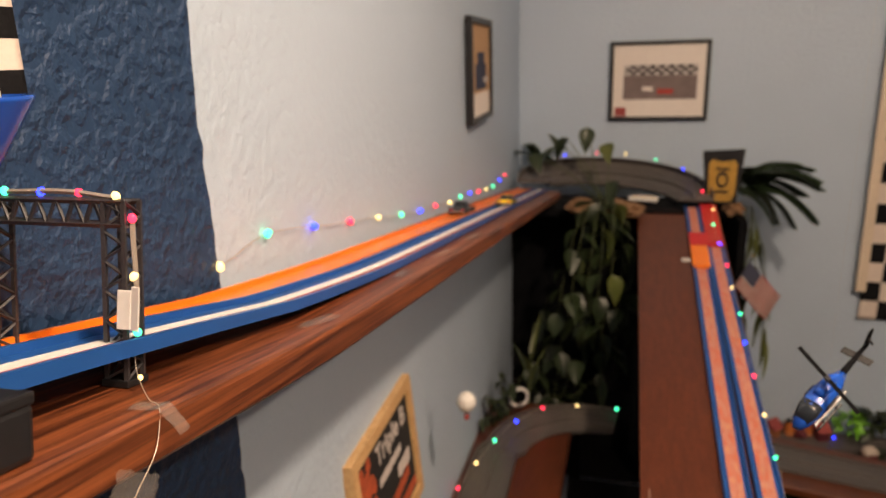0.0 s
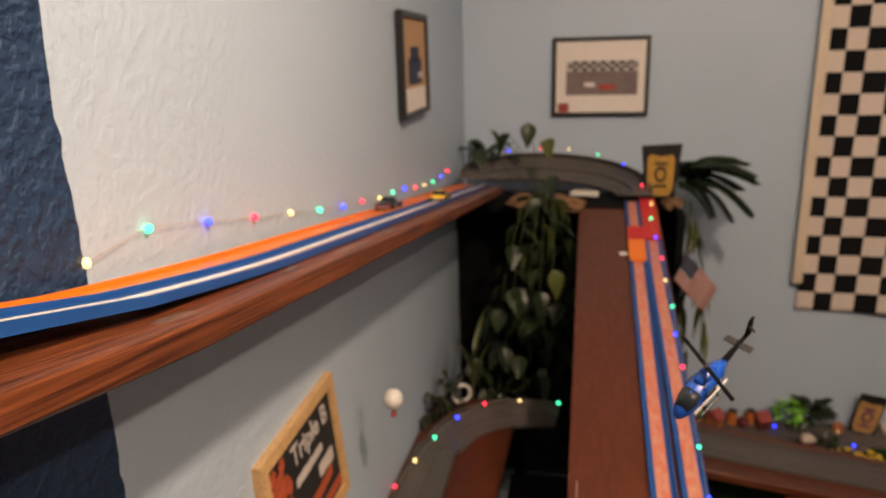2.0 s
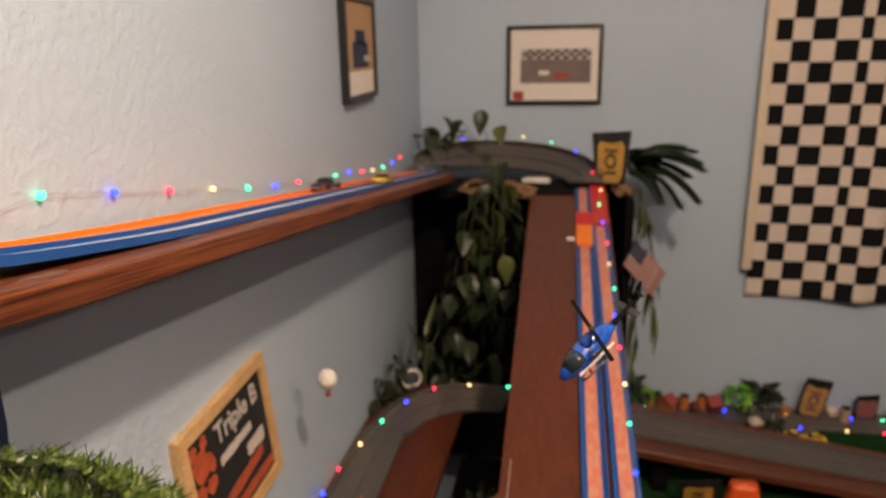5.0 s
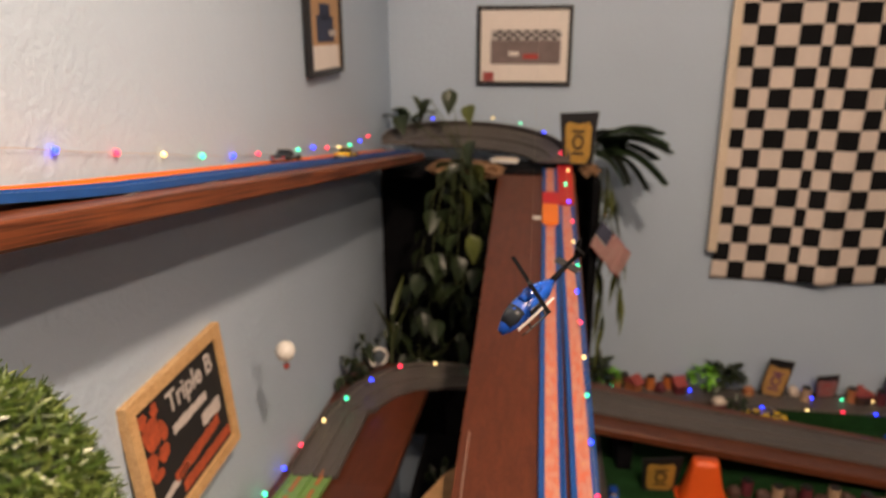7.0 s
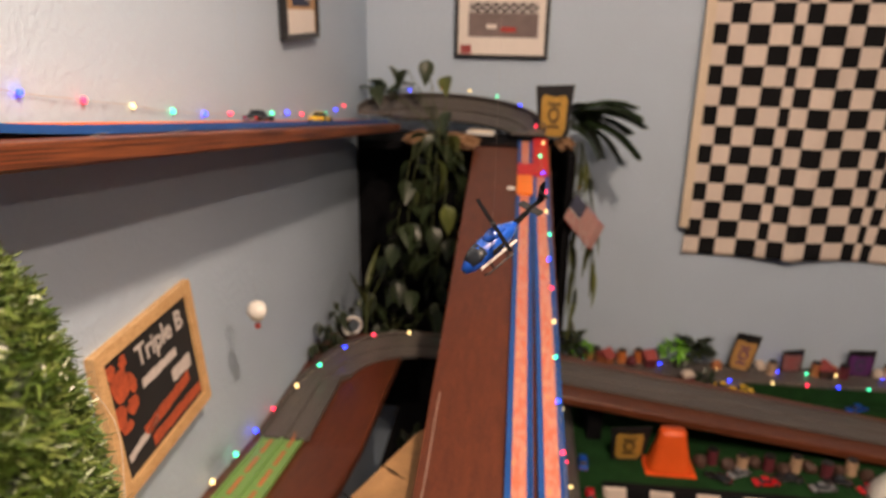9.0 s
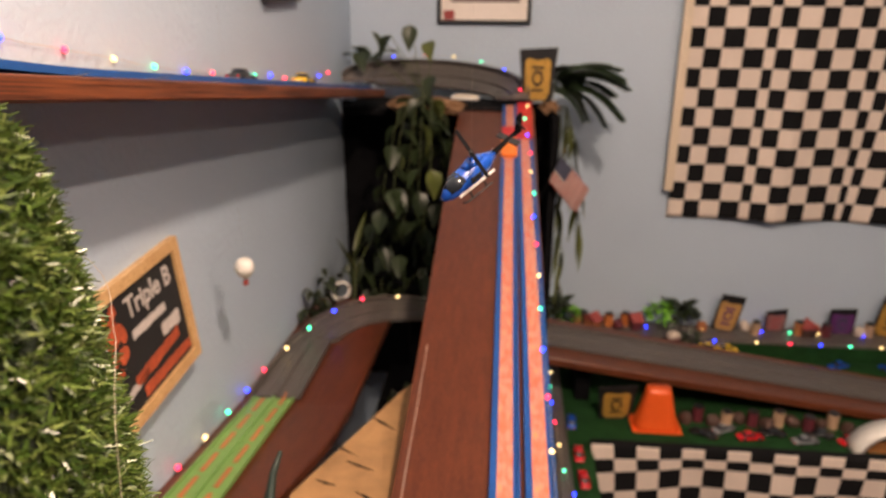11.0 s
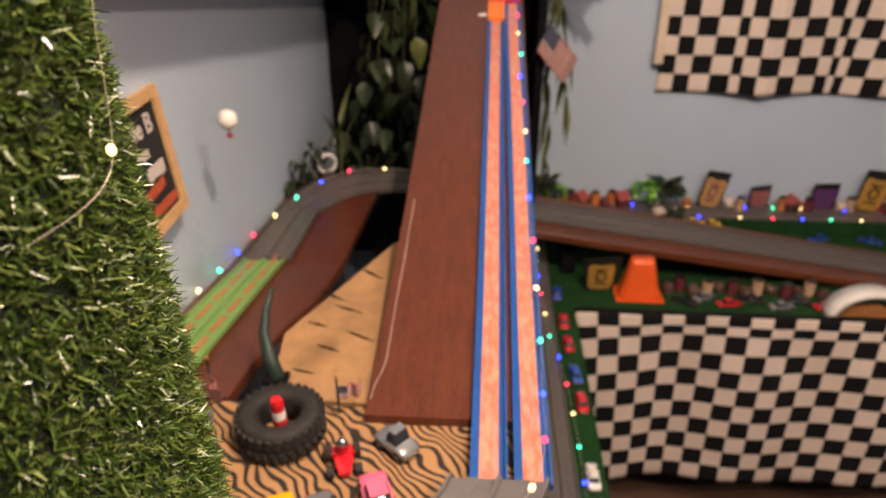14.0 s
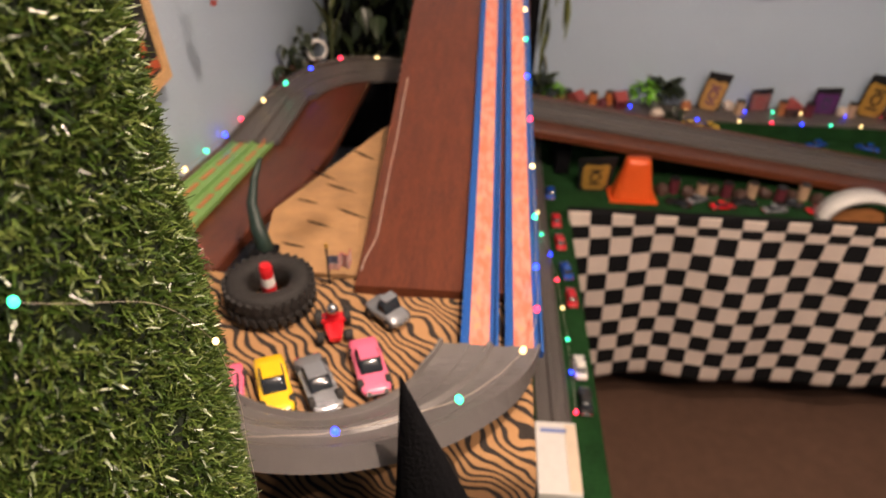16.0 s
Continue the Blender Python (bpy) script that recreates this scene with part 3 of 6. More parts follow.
cross = thing("sloping_board", pose(0, 0, 0), "long red-brown stained board sloping down over the table", "board")
part("board", cross_board(0.20, 1.75, right_front, 1.97, right_z, 0.024), CROSSWOOD, cross)
for x in (0.46, 1.55):
    part("prop", box((0.04, 0.16, right_z(x) - 0.024 - 0.872), (x, 1.86, (right_z(x) - 0.024 + 0.872) / 2)), MATBLACK, cross)
st = [(Vector((x, right_front(x) + 0.128, right_z(x) + 0.005)), Vector((0, 1, 0)), Vector((0.148, 0, 0.989))) for x in np.linspace(0.20, 1.75, 30)]
curve_piece("straight_track", "dark grey two-lane toy track on the sloping board", st, 0.126, DARKGREY, 0.007)

# ---- table ----
TABLE_Z = 0.870
table = thing("display_table", pose(0, 0, 0), "L-shaped table covered with green artificial turf", "table")
part("tabletop", box((2.0, 0.64, 0.03), (1.33, 1.875, TABLE_Z - 0.015)), TURFMAT, table)
part("tabletop", box((0.135, 1.30, 0.03), (0.3975, 0.90, TABLE_Z - 0.0151)), TURFMAT, table)
for x, y in ((0.37, 0.30), (0.43, 0.9), (0.40, 2.14), (1.4, 2.14), (2.25, 1.62), (2.25, 2.14)):
    part("leg", box((0.04, 0.04, TABLE_Z - 0.03 - FLOOR_Z), (x, y, (TABLE_Z - 0.03 + FLOOR_Z) / 2)), MATBLACK, table)


def checker_cloth(cols, rows, size, fold, bm=None, sub=4, sag=0.0, tall=None, warp=None, heights=(), hitch=0.0):
    """A hanging cloth of woven squares, in folds; warp(x, s) gathers it sideways, heights are the first rows' own."""
    bm = bm or bmesh.new()
    nx, nz = cols * sub, rows * sub
    grid = [[None] * (nz + 1) for _ in range(nx + 1)]
    for i in range(nx + 1):
        for j in range(nz + 1):
            own = [heights[r] if r < len(heights) else (tall or size) for r in range(rows)]
            x, z = i * size / sub, -sum(own[:j // sub]) - (own[j // sub] * (j % sub) / sub if j < nz else 0)
            z += hitch * min(1.0, x / 0.25) * min(1.0, -z / 0.084)
            x = warp(x, j / nz) if warp else x
            grid[i][j] = bm.verts.new((x + 0.004 * noise.noise((x * 3, z * 2, 5)), fold(x, z), z + sag * noise.noise((x * 4, 0, 2)) * j / nz))
    for i in range(nx):
        for j in range(nz):
            f = bm.faces.new((grid[i][j], grid[i + 1][j], grid[i + 1][j + 1], grid[i][j + 1]))
            f.material_index = (i // sub + j // sub) % 2
            f.smooth = True
    return bm


def with_thickness(ob, t):
    md = ob.modifiers.new("thickness", "SOLIDIFY")
    md.thickness = t
    md.offset = 0
    return ob


skirt_fold = lambda x, z: -(0.004 + 0.007 * min(1, -z * 6)) * math.sin(x * 17 + 0.8 * math.sin(z * 4)) * min(1, -z * 5 + 0.1) - 0.02 * math.exp(-((x - 0.02) / 0.05) ** 2) * min(1, -z * 4) + 0.004 * noise.noise((x * 9, z * 9, 0))
skirt = thing("table_skirt", pose(0.458, 1.535, 0.897), "black and ivory checkered cloth hanging from the table", "table skirt")
with_thickness(part("cloth", checker_cloth(28, 11, 0.0573, skirt_fold, sag=0.02, tall=0.0582, heights=(0.043, 0.041), hitch=0.024, warp=lambda x, s: x + 0.055 * s * math.exp(-x / 0.3)), [CHECKWHITE, CHECKBLACK], skirt), 0.001)
part("hem", box((1.55, 0.02, 0.006), (0.775, 0.017, -0.004), bevel=0.002), CHECKBLACK, skirt, "dark folded hem")

flag_fold = lambda x, z: 0.010 * math.sin(x * 13 + 1.2 + 0.6 * math.sin(z * 2)) * (0.3 + min(1, -z)) - 0.012 * math.exp(-((x - 0.37 - 0.05 * z) / 0.02) ** 2) + 0.003 * noise.noise((x * 8, z * 8, 1))
def flag_gather(x, s):
    """The fourth square is pinched all the way down, the ninth and tenth towards the hem."""
    w = 0.0573
    k, t = divmod(x / w, 1.0)
    widths = [0.87, 0.88, 1.05, 1.03, 0.53, 0.85, 1.08, 0.93, 1.06 + 0.05 * s, 1.0 - 0.32 * s, 1.0 - 0.65 * s, 1.0 - 0.5 * s] + [1.0] * 8
    return w * (sum(widths[:int(k)]) + t * widths[int(k)])


flag = thing("checkered_flag", pose(0.735, 2.178, 2.300), "large black and ivory checkered cloth flag hanging on the wall", "flag")
with_thickness(part("cloth", checker_cloth(16, 17, 0.0573, flag_fold, sag=0.015, tall=0.0580, warp=flag_gather), [CHECKWHITE, CHECKBLACK], flag), 0.001)
part("pole", box((0.027, 0.014, 0.895), (-0.0105, -0.010, -0.4475), (0, -0.3, 0), bevel=0.003), CREAM, flag, "cream wooden pole")

# ---- wall things ----
def framed_print(name, w, h, depth, m, label, paper, pieces):
    """A framed print facing -y in its own space: four frame bars, sheet, printed areas."""
    ob = thing(name, m, label, "picture")
    b = 0.011
    for size, at in (((w, depth, b), (0, 0, h / 2 - b / 2)), ((w, depth, b), (0, 0, b / 2 - h / 2)), ((b, depth, h - 2 * b), (b / 2 - w / 2, 0, 0)), ((b, depth, h - 2 * b), (w / 2 - b / 2, 0, 0))):
        part("frame_bar", box(size, at, bevel=0.0015), BLACK, ob)
    sheet = part("print", box((w - 2 * b, 0.004, h - 2 * b), (0, 0.001, 0)), paper, ob)
    for size, at, mm in pieces:
        part("printed_area", box((size[0], 0.0008, size[1]), (at[0], -0.0016 - 0.0006 * at[2], at[1])), mm, sheet)
    return ob


pieces = [((0.205, 0.068), (0.004, -0.018, 0), PRINTGREY), ((0.205, 0.03), (0.004, 0.031, 0), CHALK), ((0.045, 0.014), (0.02, -0.03, 1), PRINTRED), ((0.03, 0.012), (-0.03, -0.022, 1), PAPER), ((0.032, 0.026), (-0.105, -0.088, 0), DARKRED),
          ((0.04, 0.02), (-0.05, 0.058, 0), PAPER)]
for k in range(15):
    for r in range(3):
        if (k + r) % 2:
            pieces.append(((0.0125, 0.0085), (-0.085 + 0.0132 * k, 0.022 + 0.009 * r, 1), CHECKBLACK))
framed_print("framed_print", 0.278, 0.226, 0.014, pose(0.136, 2.191, 2.010), "black-framed landscape print of a chequered race finish", PAPER, pieces)
framed_print("framed_print", 0.240, 0.200, 0.014, pose(wall_x(1.45) + 0.0095, 1.45, 2.068, 0, 0, 90 + LEAN), "black-framed sepia print of a dark blue car", SEPIA,
             [((0.19, 0.045), (0, -0.066, 0), PAPER), ((0.12, 0.05), (0.0, -0.012, 0), PRINTBLUE), ((0.075, 0.03), (0.0, 0.02, 0), PRINTBLUE), ((0.05, 0.012), (0.05, -0.02, 1), CHALK)])


def chalkboard(m):
    """Pine-framed chalkboard facing -y; mitred bars, a drawn red figure, lettering and bars."""
    ob = thing("chalkboard", m, "pine-framed black chalkboard with white and orange chalk lettering", "chalkboard")
    w, h, b, d = 0.228, 0.176, 0.015, 0.012
    for pts in ([(-w / 2, h / 2), (w / 2, h / 2), (w / 2 - b, h / 2 - b), (b - w / 2, h / 2 - b)], [(-w / 2, -h / 2), (w / 2, -h / 2), (w / 2 - b, b - h / 2), (b - w / 2, b - h / 2)],
                [(-w / 2, -h / 2), (-w / 2, h / 2), (b - w / 2, h / 2 - b), (b - w / 2, b - h / 2)], [(w / 2, -h / 2), (w / 2, h / 2), (w / 2 - b, h / 2 - b), (w / 2 - b, b - h / 2)]):
        part("frame_bar", prism(pts, d), PINE, ob)
    slate = part("slate", box((w - 2 * b, 0.005, h - 2 * b), (0, 0.0015, 0)), SLATE, ob)
    cu = bpy.data.curves.new("lettering", "FONT")
    cu.body, cu.size, cu.extrude, cu.offset = "Triple B", 0.036, 0.0004, 0.0006
    tmp = bpy.data.objects.new("tmp", cu)
    me = bpy.data.meshes.new_from_object(tmp)
    bpy.data.objects.remove(tmp)
    text = new("lettering", me)
    me.materials.append(CHALK)
    text.parent = slate
    text.matrix_local = pose(-0.035, -0.0018, 0.036, 90, 0, 0)
    for x, z, l, t, a, mm in ((0.01, 0.014, 0.085, 0.015, 0, CHALK), (0.058, -0.012, 0.05, 0.022, 0, CHALK), (-0.052, -0.045, 0.072, 0.012, -9, CHALK),
                              (0.012, -0.036, 0.12, 0.019, -4, RUST), (0.030, -0.060, 0.13, 0.018, 0, RUST)):
        n = 14
        outline = []
        for k in range(n + 1):
            u = -l / 2 + l * k / n
            outline.append((u, t / 2 * (0.75 + 0.3 * noise.noise((u * 90, x * 40, 0)))))
        for k in range(n, -1, -1):
            u = -l / 2 + l * k / n
            outline.append((u, -t / 2 * (0.75 + 0.3 * noise.noise((u * 90, x * 40, 7)))))
        bar = part("chalk_bar", prism(outline, 0.0008), mm, slate)
        bar.matrix_local = pose(x, -0.0018, z, 0, a, 0)
    for x, z, r, q in ((-0.074, 0.036, 0.018, 0.019), (-0.060, 0.004, 0.012, 0.010), (-0.088, 0.058, 0.007, 0.009), (-0.062, 0.059, 0.007, 0.008), (-0.088, 0.004, 0.011, 0.014), (-0.052, 0.026, 0.007, 0.014), (-0.078, -0.014, 0.012, 0.007)):
        outline = [((r + 0.006 * noise.noise((a, x * 50, 0))) * math.cos(a), (q + 0.006 * noise.noise((a, x * 50, 4))) * math.sin(a)) for a in (2 * math.pi * k / 22 for k in range(22))]
        blob = part("chalk_shape", prism(outline, 0.0008), RUST, slate)
        blob.matrix_local = pose(x, -0.0018 - 0.0002 * r * 100, z)
    return ob


chalkboard(pose(wall_x(0.738) + 0.0115, 0.738, 1.594, -4.8, 0, 90 + LEAN))


def hung_balloon(at):
    """A tiny hot-air balloon on a thread."""
    ob = thing("toy_balloon", pose(*at), "tiny white toy balloon with a dark red basket on a thread", "toy")
    bm = bmesh.new()
    rings = []
    for k in range(13):
        a = math.pi * k / 12
        r = 0.0145 * math.sin(a) ** 0.8 * (1 if a < 1.7 else 1 - 0.35 * (a - 1.7))
        rings.append([bm.verts.new((r * math.cos(b), r * math.sin(b), 0.016 * math.cos(a))) for b in (2 * math.pi * j / 16 for j in range(16))])
    for p, q in zip(rings, rings[1:]):
        for j in range(16):
            bm.faces.new((p[j], p[(j + 1) % 16], q[(j + 1) % 16], q[j]))
    bmesh.ops.remove_doubles(bm, verts=bm.verts, dist=1e-5)
    part("envelope", bm, WHITE, ob, smooth=True)
    part("basket", box((0.007, 0.007, 0.007), (0, 0, -0.0225), bevel=0.001), DARKRED, ob)
    part("thread", tube([(0, 0, 0.016), (0, 0, CEIL_Z - at[2])], 0.00006, 5), WIRE, ob)
    return ob


hung_balloon((-0.162, 0.915, 1.612))

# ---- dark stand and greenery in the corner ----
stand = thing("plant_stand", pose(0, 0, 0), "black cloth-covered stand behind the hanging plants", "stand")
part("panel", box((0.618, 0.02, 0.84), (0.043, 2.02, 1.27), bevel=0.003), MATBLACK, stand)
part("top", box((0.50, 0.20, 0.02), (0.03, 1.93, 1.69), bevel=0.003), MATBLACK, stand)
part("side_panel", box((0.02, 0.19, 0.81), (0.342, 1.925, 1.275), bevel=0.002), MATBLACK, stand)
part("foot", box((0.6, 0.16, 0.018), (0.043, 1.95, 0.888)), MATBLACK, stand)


def crumpled(name, at, size, label):
    bm = bmesh.new()
    bmesh.ops.create_icosphere(bm, subdivisions=4, radius=1.0)
    for v in bm.verts:
        n = 0.75 + 0.5 * noise.noise(v.co * 1.6 + Vector(at) * 9) + 0.25 * noise.noise(v.co * 5)
        v.co = Vector((v.co.x * size[0] * n, v.co.y * size[1] * n, max(-1, v.co.z) * size[2] * n))
    ob = part(name, bm, BARK)
    ob.location = at
    return tagged(ob, label, "decoration")


crumpled("paper_rockwork", (0.05, 1.80, 1.712), (0.06, 0.05, 0.028), "crumpled brown paper rockwork under the track curve")
crumpled("paper_rockwork", (-0.05, 1.80, 1.714), (0.05, 0.05, 0.025), "crumpled brown paper rockwork under the track curve")
crumpled("paper_rockwork", (0.325, 1.90, 1.70), (0.03, 0.04, 0.022), "crumpled brown paper rockwork beside the ramp's head")
white = thing("white_plate", pose(0.10, 1.885, 1.722, 0, 0, -12), "small white plastic plate inside the track curve", "plate")
part("body", box((0.075, 0.022, 0.010), (0, 0, 0), bevel=0.003), WHITE, white)
part("rim", box((0.06, 0.010, 0.004), (0.004, 0, 0.0065), bevel=0.001), CREAM, white)


def leaf_mesh(name, length, width, curl, mat):
    """A pointed, folded and drooping leaf along +x."""
    bm = bmesh.new()
    n = 7
    rows = []
    for k in range(n + 1):
        s = k / n
        w = width * (math.sin(math.pi * s ** 0.72)) * (1 - 0.25 * s) + 0.0004
        z = -curl * length * s * s
        rows.append([bm.verts.new((length * s, y * w / 2, z + 0.18 * abs(y) * w)) for y in (-1, -0.45, 0, 0.45, 1)])
    for a, b in zip(rows, rows[1:]):
        for j in range(4):
            f = bm.faces.new((a[j], a[j + 1], b[j + 1], b[j]))
            f.smooth = True
    me = bpy.data.meshes.new(name)
    bm.to_mesh(me)
    bm.free()
    me.materials.append(mat)
    return me


BIGLEAF = [leaf_mesh("leaf", 0.074, 0.052, c, LEAF) for c in (0.15, 0.35, 0.55)] * 2 + [leaf_mesh("leaf", 0.070, 0.048, 0.35, LIGHTLEAF)]
SMALLLEAF = [leaf_mesh("leaf", 0.030, 0.017, c, LEAF) for c in (0.1, 0.4)]
SWORD = [leaf_mesh("leaf", 0.12, 0.014, 0.2, LIGHTLEAF), leaf_mesh("leaf", 0.10, 0.013, 0.35, LEAF)]
TINYLIME = [leaf_mesh("leaf", 0.016, 0.010, 0.3, LIMELEAF)]


def hang_leaf(parent, mesh, at, turn, scale):
    ob = new("leaf", mesh)
    ob.parent = parent
    ob.matrix_local = pose(*at, *turn) @ Matrix.Diagonal((scale, scale, scale, 1))
    return ob


def vine_plant(name, label, base, vines, meshes, step, rng, droop=(20, 70), bare=9.0):
    """Vines given by a few points; leaves hang on both sides of each."""
    ob = thing(name, pose(*base), label, "plant")
    for vine in vines:
        pts = [Vector(p) for p in vine]
        line = []
        for a, b in zip(pts, pts[1:]):
            for k in range(8):
                line.append(a.lerp(b, k / 8) + 0.004 * Vector(noise.noise_vector(a.lerp(b, k / 8) * 40)))
        line.append(pts[-1])
        part("stem", tube(line, 0.0016, 5, taper=0.6), STEM, ob)
        hang_leaf(ob, rng.choice(meshes), pts[-1], (rng.uniform(-20, 20), rng.uniform(30, 75), rng.uniform(200, 340)), 0.9)
        run = 0.0
        for a, b in zip(line, line[1:]):
            run += (b - a).length
            if run > step and pts[-1].z < bare:
                run = 0.0
                hang_leaf(ob, rng.choice(meshes), b, (rng.uniform(-25, 25), rng.uniform(*droop), rng.uniform(0, 360)), rng.uniform(0.7, 1.25))
    return ob


rng = random.Random(4)
vine_plant("hanging_plant", "trailing pothos with dull green heart-shaped leaves over the stand", (0.0, 1.80, 1.72),
           [[(0, 0.02, 0), (-0.03, 0.08, 0.10), (-0.05, 0.12, 0.185)], [(0, 0.02, 0), (-0.08, 0.10, 0.11), (-0.155, 0.12, 0.168)], [(0, 0, 0), (0.01, 0.05, 0.08), (0.002, 0.10, 0.145)], [(0, 0.02, 0), (-0.05, 0.08, 0.09), (-0.10, 0.11, 0.158)], [(0, 0.02, 0), (-0.10, 0.09, 0.07), (-0.19, 0.12, 0.115)], [(0, 0, 0), (0.02, -0.04, 0.05), (0.03, -0.06, 0.075)],
            [(0.01, -0.01, 0.02), (-0.01, -0.09, 0.02), (-0.02, -0.12, -0.1), (-0.04, -0.13, -0.28)], [(0.02, 0, 0.01), (0.03, -0.09, 0.02), (0.03, -0.13, -0.12), (0.01, -0.13, -0.30)],
            [(0, 0, 0.02), (-0.05, -0.08, 0.0), (-0.08, -0.11, -0.12), (-0.10, -0.10, -0.26)], [(0.03, 0, 0.01), (0.05, -0.08, 0.0), (0.055, -0.10, -0.14), (0.05, -0.09, -0.24)],
            [(0.0, -0.01, 0.02), (0.01, -0.08, 0.03), (0.005, -0.12, -0.05), (0.0, -0.13, -0.20)], [(-0.02, 0, 0.02), (-0.03, -0.07, 0.02), (-0.05, -0.11, -0.08), (-0.065, -0.12, -0.2)]], BIGLEAF, 0.044, rng, bare=0.07)
vine_plant("hanging_plant", "dark trailing foliage low in front of the stand", (-0.05, 1.93, 1.42),
           [[(0, 0, 0.05), (0.02, -0.04, -0.02), (0.03, -0.06, -0.12)], [(0.08, 0, 0.05), (0.10, -0.05, -0.04), (0.09, -0.07, -0.14)], [(-0.1, 0, 0.0), (-0.11, -0.05, -0.06), (-0.10, -0.07, -0.13)],
            [(-0.03, 0, -0.02), (-0.05, -0.06, -0.08), (-0.06, -0.07, -0.15)], [(0.05, 0, 0), (0.04, -0.06, -0.06), (0.06, -0.07, -0.13)]], BIGLEAF[:3], 0.036, rng)
vine_plant("bushy_plant", "small leafy green plant on the lower shelf", (-0.215, 1.50, low_z(1.5) - 0.01),
           [[(0, 0, 0), (-0.01, -0.02, 0.05), (-0.02, -0.05, 0.08)], [(0, 0, 0), (0.02, 0.0, 0.06), (0.03, -0.02, 0.10)], [(0, 0, 0), (0.0, 0.03, 0.05), (-0.01, 0.05, 0.09)], [(0, 0, 0), (-0.01, -0.06, 0.03), (-0.02, -0.10, 0.05)],
            [(0, 0, 0), (0.03, 0.04, 0.05), (0.05, 0.06, 0.10)], [(0, 0, 0), (0.02, -0.05, 0.05), (0.01, -0.08, 0.09)]], SMALLLEAF, 0.009, rng)
vine_plant("bushy_plant", "leafy green plant behind the lower track curve", (-0.10, 1.66, 1.22),
           [[(0, 0, 0), (-0.03, 0, 0.06), (-0.06, -0.02, 0.12)], [(0, 0, 0), (0.03, 0.0, 0.06), (0.05, 0, 0.13)], [(0, 0, 0), (0.0, 0.02, 0.08), (0.01, 0.0, 0.15)], [(0, 0, 0), (0.07, 0, 0.05), (0.11, 0, 0.10)]], SMALLLEAF + BIGLEAF[:1], 0.012, rng)
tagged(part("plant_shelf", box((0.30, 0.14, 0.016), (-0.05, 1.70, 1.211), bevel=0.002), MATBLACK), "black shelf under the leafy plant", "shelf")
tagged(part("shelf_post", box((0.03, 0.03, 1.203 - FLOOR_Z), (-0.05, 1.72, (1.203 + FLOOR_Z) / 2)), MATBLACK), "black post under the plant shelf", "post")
sword = thing("sword_plant", pose(-0.165, 1.62, 1.22), "upright yellow-green sword-leaved plant", "plant")
part("crown", tube([(0, 0, 0), (0.005, 0, 0.10), (0.008, 0, 0.16)], 0.004, 6), STEM, sword)
for k, (a, t) in enumerate(((-80, 20), (-70, 140), (-60, 260), (-75, 330), (-55, 80))):
    hang_leaf(sword, SWORD[k % 2], (0.005, 0, 0.06 + 0.02 * k), (0, a, t), 1.1)
right_vine = vine_plant("hanging_plant", "sparse yellow-green strands hanging beside the ramp's head", (0.37, 1.93, 1.70),
                        [[(0, 0, 0), (0.01, -0.03, -0.1), (0.0, -0.05, -0.28), (0.015, -0.05, -0.44)], [(0, 0, 0), (0.04, -0.03, -0.12), (0.045, -0.03, -0.27)], [(0, 0, 0), (0.03, -0.03, -0.2), (0.065, -0.03, -0.36)],
                         [(-0.01, 0, 0), (-0.01, -0.04, -0.2), (0.005, -0.04, -0.5)]], SWORD, 0.045, rng, (60, 95))


def frond_mesh(length, pairs, mat):
    """A feathery frond along +x, drooping, with thin leaflets on both sides."""
    bm = bmesh.new()
    sag = lambda s: length * (0.10 * s - 0.72 * s ** 2.2)
    tube([(length * s, 0, sag(s)) for s in (k / 10 for k in range(11))], 0.0012, 5, bm, 0.4)
    for k in range(pairs):
        s = 0.12 + 0.86 * k / pairs
        l = length * 0.42 * (1 - 0.65 * s)
        for side in (-1, 1):
            c = Vector((length * s, 0, sag(s)))
            tip = c + Vector((l * 0.75, side * l * 0.62, -l * 0.3))
            mid = c.lerp(tip, 0.5) + Vector((0, 0, 0.004))
            w = Vector((0.0036, -side * 0.0036, 0))
            a = [bm.verts.new(p) for p in (c, mid - w, tip, mid + w)]
            bm.faces.new(a)
    me = bpy.data.meshes.new("frond")
    bm.to_mesh(me)
    bm.free()
    me.materials.append(mat)
    return me


FRONDS = frond_mesh(0.175, 52, FROND)


def palm(name, label, at, fronds):
    ob = thing(name, pose(*at), label, "plant")
    part("stem", tube([(0, 0, -0.035), (0.004, 0, 0)], 0.004, 6), STEM, ob)
    for tilt, turn, sc in fronds:
        o = new("frond", FRONDS)
        o.parent = ob
        o.matrix_local = pose(0, 0, 0, 0, tilt, turn) @ Matrix.Diagonal((sc, sc, sc, 1))
    return ob


palm("fern_plant", "dark feathery fern beside the ramp's head", (0.335, 1.98, 1.745), [(-28, -6, 1.0), (-38, -40, 1.05), (-18, 18, 0.9), (-8, -22, 1.05), (-48, 8, 0.8), (-2, -55, 0.8), (-55, -70, 0.7), (5, -10, 0.9), (-34, -20, 0.95), (-22, -4, 0.85), (-44, -12, 0.9), (-14, 4, 0.8)])
palm("fern_plant", "small bluish fern at the corner behind the curve", (-0.20, 2.10, 1.79), [(-40, 200, 0.5), (-50, 120, 0.5), (-45, 40, 0.5), (-30, 300, 0.5), (-60, 250, 0.45)])


